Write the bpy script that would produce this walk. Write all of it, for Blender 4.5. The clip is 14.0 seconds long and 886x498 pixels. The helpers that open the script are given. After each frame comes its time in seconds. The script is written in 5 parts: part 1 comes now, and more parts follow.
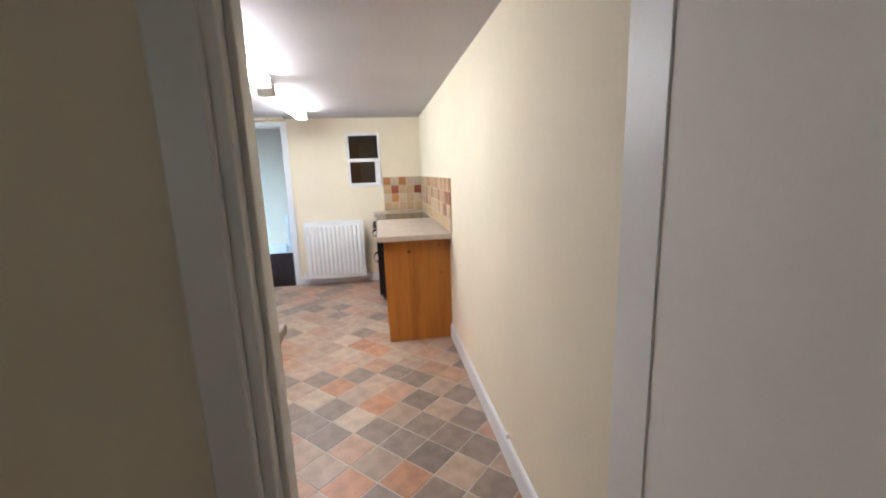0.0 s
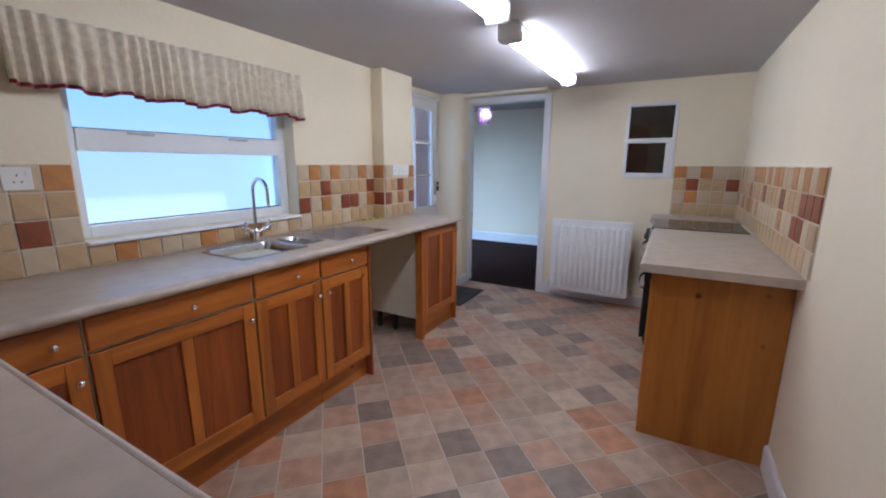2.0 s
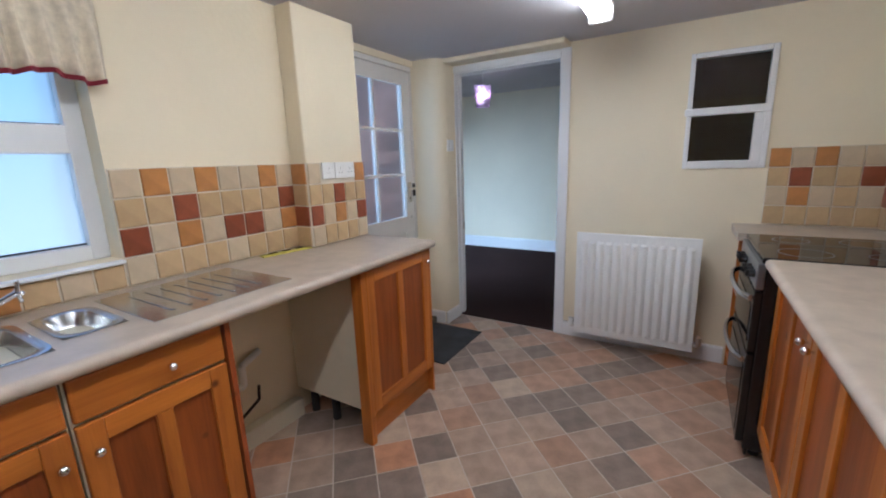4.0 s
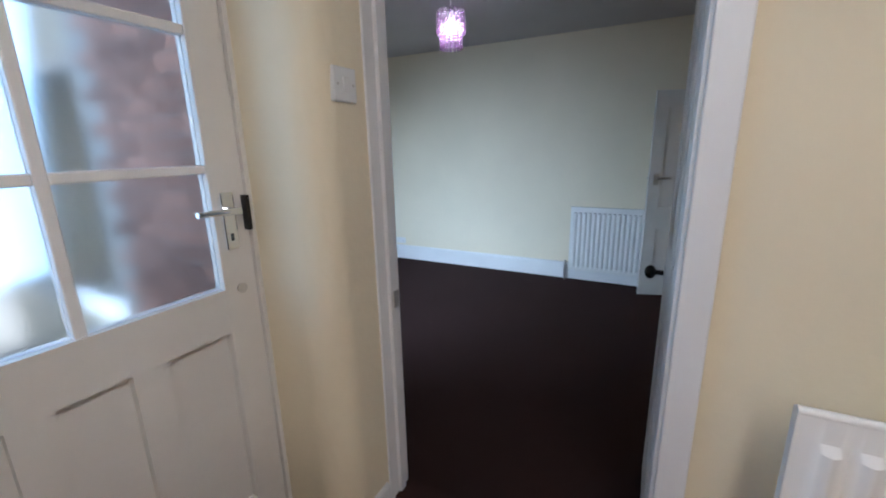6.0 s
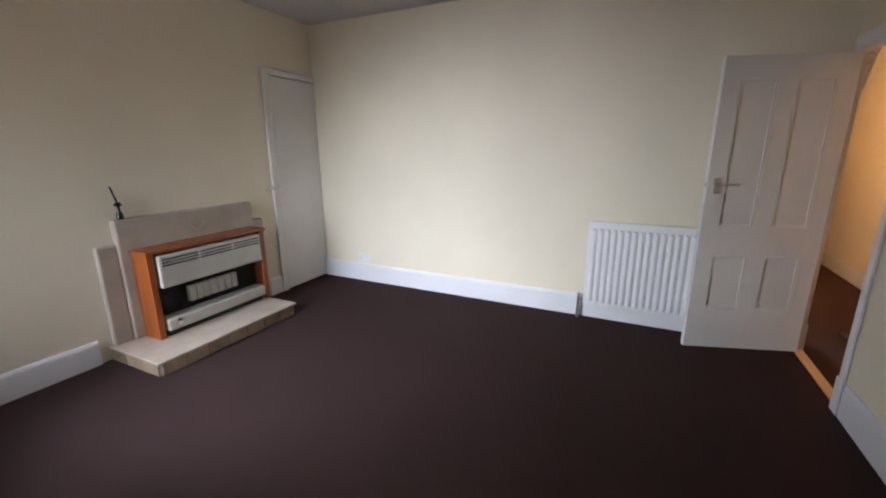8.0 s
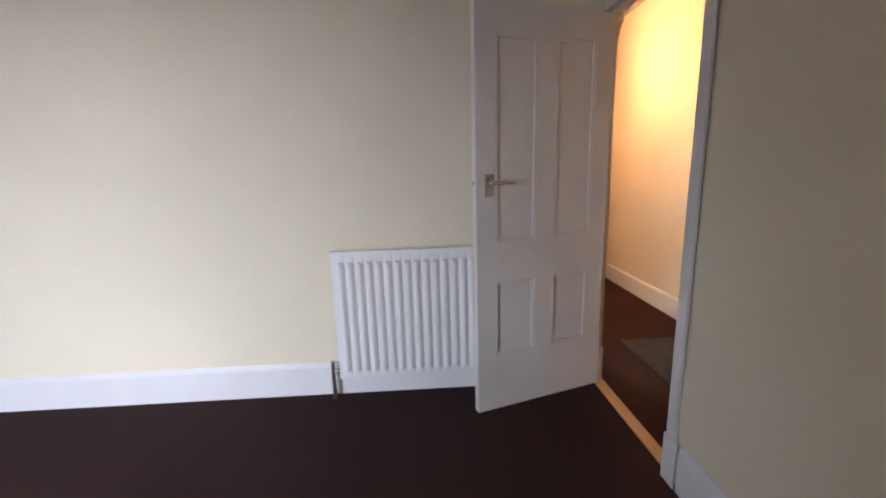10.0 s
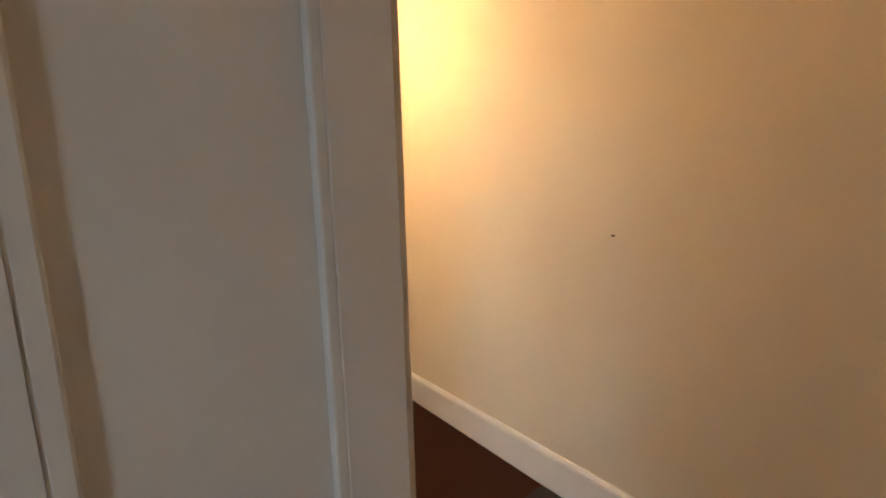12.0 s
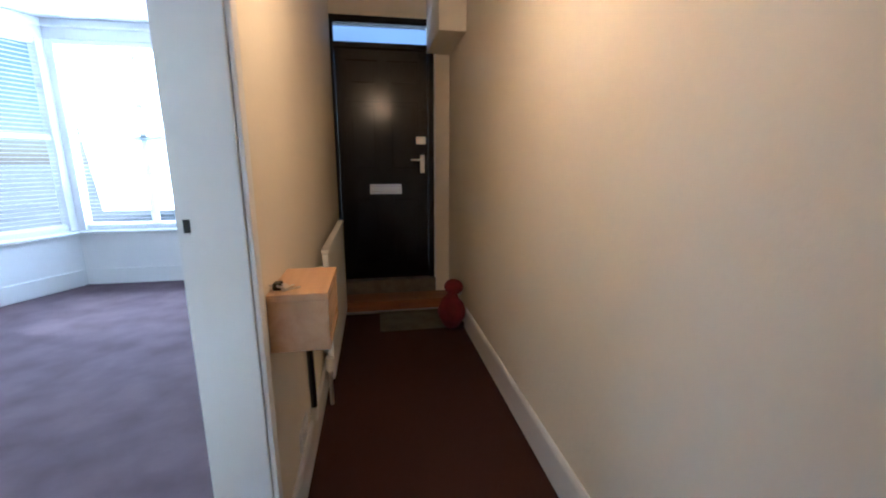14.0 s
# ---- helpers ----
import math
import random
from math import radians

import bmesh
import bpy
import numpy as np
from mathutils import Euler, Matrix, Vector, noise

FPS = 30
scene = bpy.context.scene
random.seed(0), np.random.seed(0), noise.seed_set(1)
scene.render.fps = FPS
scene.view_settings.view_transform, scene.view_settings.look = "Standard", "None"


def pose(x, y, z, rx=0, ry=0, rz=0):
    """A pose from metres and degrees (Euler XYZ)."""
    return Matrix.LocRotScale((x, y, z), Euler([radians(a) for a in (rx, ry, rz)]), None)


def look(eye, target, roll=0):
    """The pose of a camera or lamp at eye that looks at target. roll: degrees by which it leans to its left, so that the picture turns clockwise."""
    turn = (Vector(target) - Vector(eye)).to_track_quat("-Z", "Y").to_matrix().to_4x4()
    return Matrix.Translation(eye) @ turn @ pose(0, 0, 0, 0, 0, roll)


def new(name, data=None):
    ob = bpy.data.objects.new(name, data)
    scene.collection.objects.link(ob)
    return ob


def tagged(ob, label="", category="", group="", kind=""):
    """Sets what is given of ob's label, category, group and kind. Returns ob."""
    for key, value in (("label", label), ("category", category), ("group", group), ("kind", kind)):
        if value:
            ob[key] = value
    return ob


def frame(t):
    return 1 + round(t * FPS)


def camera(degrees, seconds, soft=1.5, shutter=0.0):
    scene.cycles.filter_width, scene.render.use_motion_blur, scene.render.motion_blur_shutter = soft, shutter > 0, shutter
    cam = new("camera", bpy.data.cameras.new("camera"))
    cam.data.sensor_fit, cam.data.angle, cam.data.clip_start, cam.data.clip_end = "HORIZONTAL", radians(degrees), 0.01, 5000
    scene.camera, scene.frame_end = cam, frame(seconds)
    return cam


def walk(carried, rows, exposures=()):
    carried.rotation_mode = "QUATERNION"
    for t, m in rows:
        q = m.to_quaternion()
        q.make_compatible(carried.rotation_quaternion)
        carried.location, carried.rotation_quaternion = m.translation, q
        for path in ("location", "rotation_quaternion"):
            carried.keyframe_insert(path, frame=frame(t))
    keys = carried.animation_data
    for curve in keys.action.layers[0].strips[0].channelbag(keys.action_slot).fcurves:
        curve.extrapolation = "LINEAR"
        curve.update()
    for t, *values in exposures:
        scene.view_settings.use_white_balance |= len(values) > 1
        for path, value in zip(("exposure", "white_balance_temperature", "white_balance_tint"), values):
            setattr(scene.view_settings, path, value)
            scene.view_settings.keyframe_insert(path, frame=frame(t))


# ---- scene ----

# ---- camera and walk ----
PATH = [
    (0, (1.238, 1.356, 1.402), (1.527, 3.298, 1.023), -2.0),
    (0.5, (1.261, 1.717, 1.378), (1.296, 3.683, 1.017), -1.7),
    (1, (1.265, 2.011, 1.359), (1.035, 3.955, 0.949), -0.1),
    (1.5, (1.297, 2.3, 1.363), (0.551, 4.113, 0.966), -0.5),
    (2, (1.285, 2.483, 1.346), (0.33, 4.192, 0.94), 0.2),
    (2.2, (1.267, 2.561, 1.334), (0.264, 4.254, 0.978), 0.6),
    (4.3, (0.786, 4.004, 1.334), (-0.222, 5.677, 0.904), -2.0),
    (4.5, (0.716, 4.22, 1.307), (-0.307, 5.896, 0.926), -1.8),
    (4.6, (0.699, 4.343, 1.296), (-0.357, 6.001, 0.927), -2.1),
    (5, (0.516, 4.712, 1.299), (-0.581, 6.333, 0.888), -0.9),
    (5.5, (0.265, 5.222, 1.289), (-0.74, 6.883, 0.809), -1.1),
    (5.8, (0.112, 5.482, 1.279), (-0.778, 7.203, 0.782), -1.0),
    (6.2, (-0.045, 5.881, 1.281), (-0.949, 7.603, 0.814), -1.4),
    (6.4, (-0.122, 6.057, 1.268), (-1.007, 7.793, 0.819), -1.3),
    (6.6, (-0.215, 6.241, 1.239), (-1.057, 8.001, 0.802), -0.9),
    (6.8, (-0.29, 6.401, 1.237), (-1.104, 8.174, 0.798), -0.2),
    (7, (-0.341, 6.523, 1.245), (-1.152, 8.294, 0.789), -0.1),
    (7.2, (-0.388, 6.606, 1.234), (-1.239, 8.35, 0.753), -0.1),
    (9.3, (-0.452, 7.49, 1.165), (-1.03, 9.35, 0.705), -1.0),
    (9.5, (-0.441, 7.668, 1.145), (-0.816, 9.576, 0.685), -1.0),
    (10, (-0.272, 8.182, 1.04), (-0.178, 10.14, 0.640), -1.7),
    (10.2, (-0.214, 8.398, 1.039), (0.092, 10.34, 0.673), -2.6),
    (10.5, (-0.096, 8.692, 1.018), (0.405, 10.606, 0.72), -3.3),
    (11, (0.104, 9.147, 1.047), (0.776, 11.0, 0.711), -2.8),
    (11.6, (0.315, 9.676, 1.044), (1.376, 11.331, 0.675), -1.5),
    (12, (0.43, 9.882, 1.03), (1.69, 11.404, 0.735), -1.4),
    (12.5, (0.592, 10.045, 1.004), (2.051, 11.363, 0.642), 0.2),
    (12.8, (0.624, 10.113, 1.003), (2.122, 11.384, 0.629), 0.4),
    (13, (0.732, 10.192, 1.033), (2.167, 11.521, 0.614), -0.8),
    (13.1, (0.799, 10.221, 1.04), (2.157, 11.622, 0.604), -1.0),
    (13.5, (0.952, 10.296, 1.035), (1.899, 12.004, 0.601), 0.1),
    (14, (1.052, 10.397, 1.055), (1.381, 12.325, 0.637), -0.0),
]
# seconds, stops, kelvin, tint: the phone re-balances its picture as it leaves the dining room
EXPOSURES = [
    (0.0, 2.15, 5400, 6), (1.0, 1.6, 5250, 10), (2.0, 1.1, 5050, 12), (5.0, 1.3, 5400, 7), (6.0, 1.2, 5700, 10),
    (6.5, 1.18, 6600, 15), (7.2, 1.45, 7000, 19), (9.5, 1.75, 7100, 27), (10.5, 1.4, 6900, 26), (11.0, 1.3, 7400, 22),
    (12.1, 1.45, 7000, 12), (12.5, 1.4, 5400, 9), (13.0, 1.5, 4350, 4), (14.0, 0.8, 4600, 7),
]
cam = camera(95.0, 14.0, soft=2.0)
walk(cam, [(t, look(eye, target, roll)) for t, eye, target, roll in PATH], EXPOSURES)

# ---- light ----
world = bpy.data.worlds.new("world")
world.use_nodes = True
scene.world = world
sky = world.node_tree.nodes.new("ShaderNodeTexSky")
sky.sky_type, sky.sun_disc = "NISHITA", False
sky.sun_elevation, sky.sun_rotation = radians(56), radians(-12)
world.node_tree.links.new(sky.outputs[0], world.node_tree.nodes["Background"].inputs[0])
world.node_tree.nodes["Background"].inputs[1].default_value = 0.06


def lamp(name, kind, energy, colour, m, size=None, size_y=None):
    data = bpy.data.lights.new(name, kind)
    data.energy, data.color = energy, colour
    if kind == "AREA":
        data.shape, data.size, data.size_y = "RECTANGLE", size, size_y
    elif kind == "SUN":
        data.angle = radians(0.5)
    else:
        data.shadow_soft_size = size
    ob = new(name, data)
    ob.matrix_world = m
    return ob


# the sun stands over the street, in front of the house
lamp("sun", "SUN", 5.0, (1.0, 0.95, 0.86), look((0, 0, 10), (0.12, -0.55, 9.15)))
# daylight in the openings of the rear windows and glazed back door, plus an unseen side fill
lamp("sky_kitchen_window", "AREA", 0.3, (0.36, 0.62, 1.0), look((-1.16, 3.78, 1.40), (0, 3.78, 1.3)), 1.05, 0.75)
lamp("sky_back_door", "AREA", 10.0, (0.40, 0.67, 1.0), look((-2.1, 5.72, 1.65), (-0.4, 6.52, 1.35)), 1.9, 1.9)
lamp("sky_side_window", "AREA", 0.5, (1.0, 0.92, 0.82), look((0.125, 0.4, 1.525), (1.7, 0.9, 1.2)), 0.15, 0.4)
sky_dining = lamp("sky_dining_window", "AREA", 11, (0.66, 0.83, 1.0), look((-2.97, 6.815, 1.08), (-1.72, 10.3, -0.35)), 1.05, 1.2)
sky_dining.data.spread = radians(86)
lamp("sky_bay_window", "AREA", 105, (0.88, 0.94, 1.0), look((-1.26, 15.45, 1.35), (-1.0, 12.0, 0.6)), 1.4, 1.7)
# the electric lamps that are on
lamp("pendant_bulb_light", "POINT", 2.0, (0.95, 0.80, 1.0), pose(-1.384, 8.588, 2.12), 0.052)
lamp("hall_bulb_light", "POINT", 27, (1.0, 0.56, 0.24), pose(1.165, 11.65, 1.84), 0.055)

# ---- materials ----


def material(name, colour, rough=0.6, metal=0.0, vary=0.12, scale=6.0, grain=60.0, bump=0.15, dark=None, per_object=0.0, emit=None, stretch=(1, 1, 1), spec=0.5, trans=0.0):
    m = bpy.data.materials.new(name)
    m.use_nodes = True
    t = m.node_tree
    b = t.nodes["Principled BSDF"]
    b.inputs["Roughness"].default_value, b.inputs["Metallic"].default_value = rough, metal
    b.inputs["Specular IOR Level"].default_value = spec
    b.inputs["Transmission Weight"].default_value = trans
    co = t.nodes.new("ShaderNodeTexCoord")
    mp = t.nodes.new("ShaderNodeMapping")
    mp.inputs["Scale"].default_value = stretch
    t.links.new(co.outputs["Object"], mp.inputs[0])
    n1, n2 = t.nodes.new("ShaderNodeTexNoise"), t.nodes.new("ShaderNodeTexNoise")
    n1.inputs["Scale"].default_value, n2.inputs["Scale"].default_value = scale, grain
    n1.inputs["Detail"].default_value, n2.inputs["Detail"].default_value = 4, 3
    for n in (n1, n2):
        t.links.new(mp.outputs[0], n.inputs["Vector"])
    mix = t.nodes.new("ShaderNodeMix")
    mix.data_type = "RGBA"
    c2 = dark or tuple(c * (1 - vary * 1.6) for c in colour)
    mix.inputs["A"].default_value, mix.inputs["B"].default_value = (*colour, 1), (*c2, 1)
    add = t.nodes.new("ShaderNodeMath")
    add.operation = "MULTIPLY_ADD"
    add.inputs[1].default_value = 0.35
    t.links.new(n2.outputs[0], add.inputs[0])
    ramp = t.nodes.new("ShaderNodeMapRange")
    ramp.inputs[1].default_value, ramp.inputs[2].default_value = 0.36, 0.68
    t.links.new(n1.outputs[0], ramp.inputs[0])
    half = t.nodes.new("ShaderNodeMath")
    half.operation = "MULTIPLY"
    half.inputs[1].default_value = 0.75
    t.links.new(ramp.outputs[0], half.inputs[0])
    t.links.new(half.outputs[0], add.inputs[2])
    t.links.new(add.outputs[0], mix.inputs["Factor"])
    out = mix.outputs["Result"]
    if per_object:
        info = t.nodes.new("ShaderNodeObjectInfo")
        hsv = t.nodes.new("ShaderNodeHueSaturation")
        mr = t.nodes.new("ShaderNodeMapRange")
        mr.inputs[3].default_value, mr.inputs[4].default_value = 1 - per_object, 1 + per_object
        t.links.new(info.outputs["Random"], mr.inputs[0])
        t.links.new(mr.outputs[0], hsv.inputs["Value"])
        t.links.new(out, hsv.inputs["Color"])
        out = hsv.outputs[0]
    t.links.new(out, b.inputs["Base Color"])
    if bump:
        bp = t.nodes.new("ShaderNodeBump")
        bp.inputs["Strength"].default_value, bp.inputs["Distance"].default_value = bump, 0.004
        t.links.new(n2.outputs[0], bp.inputs["Height"])
        t.links.new(bp.outputs[0], b.inputs["Normal"])
    if emit:
        b.inputs["Emission Color"].default_value, b.inputs["Emission Strength"].default_value = (*emit[0], 1), emit[1]
    return m


def wood(name, light, dark, rough, along, per_object=0.08):
    """Pine: stretched grain, growth bands and knots."""
    m = bpy.data.materials.new(name)
    m.use_nodes = True
    t = m.node_tree
    b = t.nodes["Principled BSDF"]
    b.inputs["Roughness"].default_value = rough
    co, mp = t.nodes.new("ShaderNodeTexCoord"), t.nodes.new("ShaderNodeMapping")
    mp.inputs["Scale"].default_value = tuple(0.07 if i == along else 1.0 for i in range(3))
    t.links.new(co.outputs["Object"], mp.inputs[0])
    big, fine = t.nodes.new("ShaderNodeTexNoise"), t.nodes.new("ShaderNodeTexNoise")
    big.inputs["Scale"].default_value, fine.inputs["Scale"].default_value = 18, 160
    big.inputs["Distortion"].default_value = 0.6
    for n in (big, fine):
        t.links.new(mp.outputs[0], n.inputs["Vector"])
    knot = t.nodes.new("ShaderNodeTexVoronoi")
    knot.inputs["Scale"].default_value = 6.0
    t.links.new(co.outputs["Object"], knot.inputs["Vector"])
    kr = t.nodes.new("ShaderNodeMapRange")
    kr.inputs[1].default_value, kr.inputs[2].default_value, kr.inputs[3].default_value, kr.inputs[4].default_value = 0.045, 0.105, 1, 0
    t.links.new(knot.outputs["Distance"], kr.inputs[0])
    add = t.nodes.new("ShaderNodeMath")
    add.operation = "MULTIPLY_ADD"
    add.inputs[1].default_value = 0.3
    t.links.new(fine.outputs[0], add.inputs[0])
    t.links.new(big.outputs[0], add.inputs[2])
    r = t.nodes.new("ShaderNodeMapRange")
    r.inputs[1].default_value, r.inputs[2].default_value = 0.45, 0.95
    t.links.new(add.outputs[0], r.inputs[0])
    mix, mix2 = t.nodes.new("ShaderNodeMix"), t.nodes.new("ShaderNodeMix")
    mix.data_type = mix2.data_type = "RGBA"
    mix.inputs["A"].default_value, mix.inputs["B"].default_value = (*light, 1), (*dark, 1)
    t.links.new(r.outputs[0], mix.inputs["Factor"])
    mix2.inputs["B"].default_value = (dark[0] * 0.35, dark[1] * 0.25, dark[2] * 0.25, 1)
    t.links.new(mix.outputs["Result"], mix2.inputs["A"])
    t.links.new(kr.outputs[0], mix2.inputs["Factor"])
    info, hsv, mr = t.nodes.new("ShaderNodeObjectInfo"), t.nodes.new("ShaderNodeHueSaturation"), t.nodes.new("ShaderNodeMapRange")
    mr.inputs[3].default_value, mr.inputs[4].default_value = 1 - per_object, 1 + per_object
    t.links.new(info.outputs["Random"], mr.inputs[0])
    t.links.new(mr.outputs[0], hsv.inputs["Value"])
    t.links.new(mix2.outputs["Result"], hsv.inputs["Color"])
    t.links.new(hsv.outputs[0], b.inputs["Base Color"])
    bp = t.nodes.new("ShaderNodeBump")
    bp.inputs["Strength"].default_value, bp.inputs["Distance"].default_value = 0.12, 0.002
    t.links.new(fine.outputs[0], bp.inputs["Height"])
    t.links.new(bp.outputs[0], b.inputs["Normal"])
    return m


def glass(name, colour, rough, ior=1.45):
    m = bpy.data.materials.new(name)
    m.use_nodes = True
    b = m.node_tree.nodes["Principled BSDF"]
    b.inputs["Base Color"].default_value = (*colour, 1)
    b.inputs["Roughness"].default_value, b.inputs["Transmission Weight"].default_value, b.inputs["IOR"].default_value = rough, 1, ior
    return m


CREAM = material("cream_wall_paint", (0.83, 0.74, 0.55), 0.75, vary=0.05, scale=1.6, grain=45, bump=0.22)
NEARWALL = material("grey_white_wall_paint", (0.80, 0.75, 0.67), 0.7, vary=0.05, scale=1.6, grain=45, bump=0.2)
DINING_CREAM = material("pale_cream_wall_paint", (0.83, 0.75, 0.58), 0.75, vary=0.05, scale=1.4, grain=45, bump=0.2)
HALL_CREAM = material("hall_wall_paint", (0.80, 0.73, 0.60), 0.7, vary=0.05, scale=1.8, grain=38, bump=0.35)
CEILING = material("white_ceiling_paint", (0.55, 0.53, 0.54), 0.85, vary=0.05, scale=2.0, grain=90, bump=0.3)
WHITE = material("white_gloss_paint", (0.80, 0.80, 0.80), 0.35, vary=0.04, scale=3, grain=50, bump=0.06)
OLDWHITE = material("off_white_gloss_paint", (0.76, 0.74, 0.70), 0.4, vary=0.06, scale=3, grain=40, bump=0.1)
ENAMEL = material("white_enamel", (0.82, 0.82, 0.80), 0.3, vary=0.02, scale=4, grain=40, bump=0.02)
PLASTIC = material("white_plastic", (0.80, 0.80, 0.78), 0.35, vary=0.02, bump=0)
PVC = material("white_pvc_frame", (0.80, 0.82, 0.84), 0.3, vary=0.02, bump=0)
CARPET = material("dark_brown_carpet", (0.0500, 0.0275, 0.0263), 0.95, vary=0.10, scale=1.5, grain=420, bump=0.9, spec=0.1)
HALL_CARPET = material("brown_hall_carpet", (0.055, 0.026, 0.020), 0.95, vary=0.12, scale=1.5, grain=420, bump=0.9, spec=0.1)
FRONT_CARPET = material("mauve_brown_carpet", (0.16, 0.115, 0.127), 0.95, vary=0.25, scale=4, grain=400, bump=0.9, spec=0.1)
DARKMAT = material("charcoal_ribbed_mat", (0.050, 0.052, 0.058), 0.9, vary=0.3, scale=8, grain=260, bump=0.8)
GREENMAT = material("grey_green_coir_mat", (0.12, 0.12, 0.085), 0.95, vary=0.3, scale=9, grain=240, bump=0.9)
PINE_Z = wood("honey_pine_upright_grain", (0.52, 0.175, 0.022), (0.28, 0.075, 0.010), 0.36, 2)
PINE_Y = wood("honey_pine_level_grain", (0.52, 0.175, 0.022), (0.29, 0.078, 0.010), 0.36, 1)
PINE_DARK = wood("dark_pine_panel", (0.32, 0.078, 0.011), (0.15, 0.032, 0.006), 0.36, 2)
PINE_PALE = wood("pale_pine_end_panel", (0.46, 0.180, 0.022), (0.30, 0.095, 0.012), 0.38, 2)
CHERRY = wood("red_stained_wood", (0.34, 0.085, 0.018), (0.17, 0.036, 0.008), 0.35, 2)
BEECH = wood("pale_beech_veneer", (0.62, 0.40, 0.22), (0.50, 0.29, 0.14), 0.4, 1, 0.02)
STEPWOOD = wood("varnished_step_wood", (0.30, 0.12, 0.035), (0.14, 0.048, 0.015), 0.4, 0)
WORKTOP = material("speckled_taupe_laminate", (0.52, 0.44, 0.36), 0.32, vary=0.14, scale=14, grain=320, bump=0.03)
CARCASS = material("cream_melamine", (0.70, 0.66, 0.52), 0.5, vary=0.05, bump=0.02)
STEEL = material("brushed_stainless_steel", (0.62, 0.64, 0.66), 0.22, 1.0, vary=0.06, scale=5, grain=200, bump=0.05)
CHROME = material("polished_chrome", (0.78, 0.79, 0.80), 0.08, 1.0, vary=0.02, bump=0)
NICKEL = material("satin_nickel", (0.62, 0.60, 0.57), 0.3, 1.0, vary=0.05, bump=0.02)
BLACK = material("black_enamel", (0.012, 0.012, 0.013), 0.22, vary=0.2, bump=0.02)
BLACKGLASS = material("black_ceramic_glass", (0.010, 0.010, 0.011), 0.04, vary=0.1, bump=0)
RUBBER = material("black_rubber", (0.015, 0.015, 0.015), 0.6, vary=0.2, bump=0.1)
GREYMETAL = material("grey_oven_panel", (0.30, 0.31, 0.33), 0.3, 0.8, vary=0.1, bump=0.02)
DARKDOOR = material("black_gloss_door_paint", (0.0035, 0.0032, 0.0040), 0.2, vary=0.3, scale=4, grain=60, bump=0.08, spec=0.35)
STONE = material("worn_dark_stone", (0.16, 0.145, 0.12), 0.8, vary=0.35, scale=9, grain=70, bump=0.6)
HEARTHTOP = material("beige_hearth_tile", (0.50, 0.41, 0.33), 0.45, vary=0.15, scale=7, bump=0.1)
HEARTHBRICK = material("brown_hearth_tile", (0.34, 0.235, 0.15), 0.45, vary=0.3, scale=9, bump=0.15, per_object=0.25)
SURROUND = material("fawn_tiled_surround", (0.46, 0.385, 0.31), 0.5, vary=0.12, scale=6, bump=0.08)
FIREMETAL = material("champagne_painted_metal", (0.50, 0.48, 0.42), 0.4, 0.3, vary=0.06, bump=0.02)
CERAMIC = material("pale_fire_radiants", (0.66, 0.62, 0.55), 0.8, vary=0.1, bump=0.1)
GROUT = material("cream_grout", (0.72, 0.66, 0.54), 0.85, vary=0.1, grain=120, bump=0.3)
FLOORGROUT = material("grey_brown_floor_joint", (0.60, 0.51, 0.42), 0.6, vary=0.15, scale=5, grain=120, bump=0.1)
FABRIC = material("beige_printed_cotton", (0.76, 0.68, 0.53), 0.95, vary=0.16, scale=38, grain=260, bump=0.4)
REDTRIM = material("dark_red_binding", (0.24, 0.02, 0.035), 0.9, vary=0.2, grain=200, bump=0.3)
REDCLOTH = material("dark_red_cloth", (0.20, 0.012, 0.016), 0.9, vary=0.3, scale=12, grain=160, bump=0.6)
YELLOW = material("yellow_tape", (0.62, 0.55, 0.06), 0.45, vary=0.1, bump=0.05)
BRICK = material("old_red_brick", (0.45, 0.22, 0.15), 0.9, vary=0.35, scale=14, grain=90, bump=0.7, per_object=0.45)
MORTAR = material("pale_mortar", (0.44, 0.41, 0.37), 0.95, vary=0.2, grain=90, bump=0.5)
CONCRETE = material("yard_concrete", (0.34, 0.34, 0.33), 0.9, vary=0.25, scale=3, grain=60, bump=0.5)
GROUND = material("grey_ground", (0.30, 0.30, 0.29), 0.9, vary=0.25, scale=0.6, grain=12, bump=0.3)
LEAF = material("green_leaves", (0.05, 0.09, 0.035), 0.7, vary=0.4, scale=3, bump=0)
BARK = material("grey_bark", (0.14, 0.11, 0.085), 0.9, vary=0.3, scale=8, bump=0.5)
RENDER = material("pale_house_render", (0.62, 0.60, 0.56), 0.9, vary=0.12, scale=2, bump=0.3)
SLATE = material("grey_slate_roof", (0.10, 0.10, 0.115), 0.7, vary=0.25, scale=4, bump=0.3)
# dark brown that stands in for the shade of an unlit space
SHADOWBOX = material("unlit_hatch_brown", (0.10, 0.072, 0.048), 0.8, vary=0.2, bump=0.1)
PURPLE = glass("violet_acrylic_crystal", (0.74, 0.52, 0.80), 0.08)
CLEARDROP = glass("clear_acrylic_crystal", (0.90, 0.84, 0.93), 0.05)
PANE = glass("clear_window_glass", (0.97, 0.985, 0.99), 0.0, 1.01)
HATCHGLASS = glass("dark_hatch_glass", (0.95, 0.95, 0.93), 0.0, 1.5)
# the blue of the sky behind is put into this glass colour
FROST = glass("sky_tinted_obscured_glass", (0.74, 0.87, 1.0), 0.55, 1.2)
TEXTURED = glass("textured_door_glass", (0.94, 0.97, 1.0), 0.3, 1.12)
TUBE = material("lit_white_diffuser", (0.9, 0.9, 0.88), 0.5, vary=0.0, bump=0, emit=((1.0, 0.91, 0.82), 11.0))
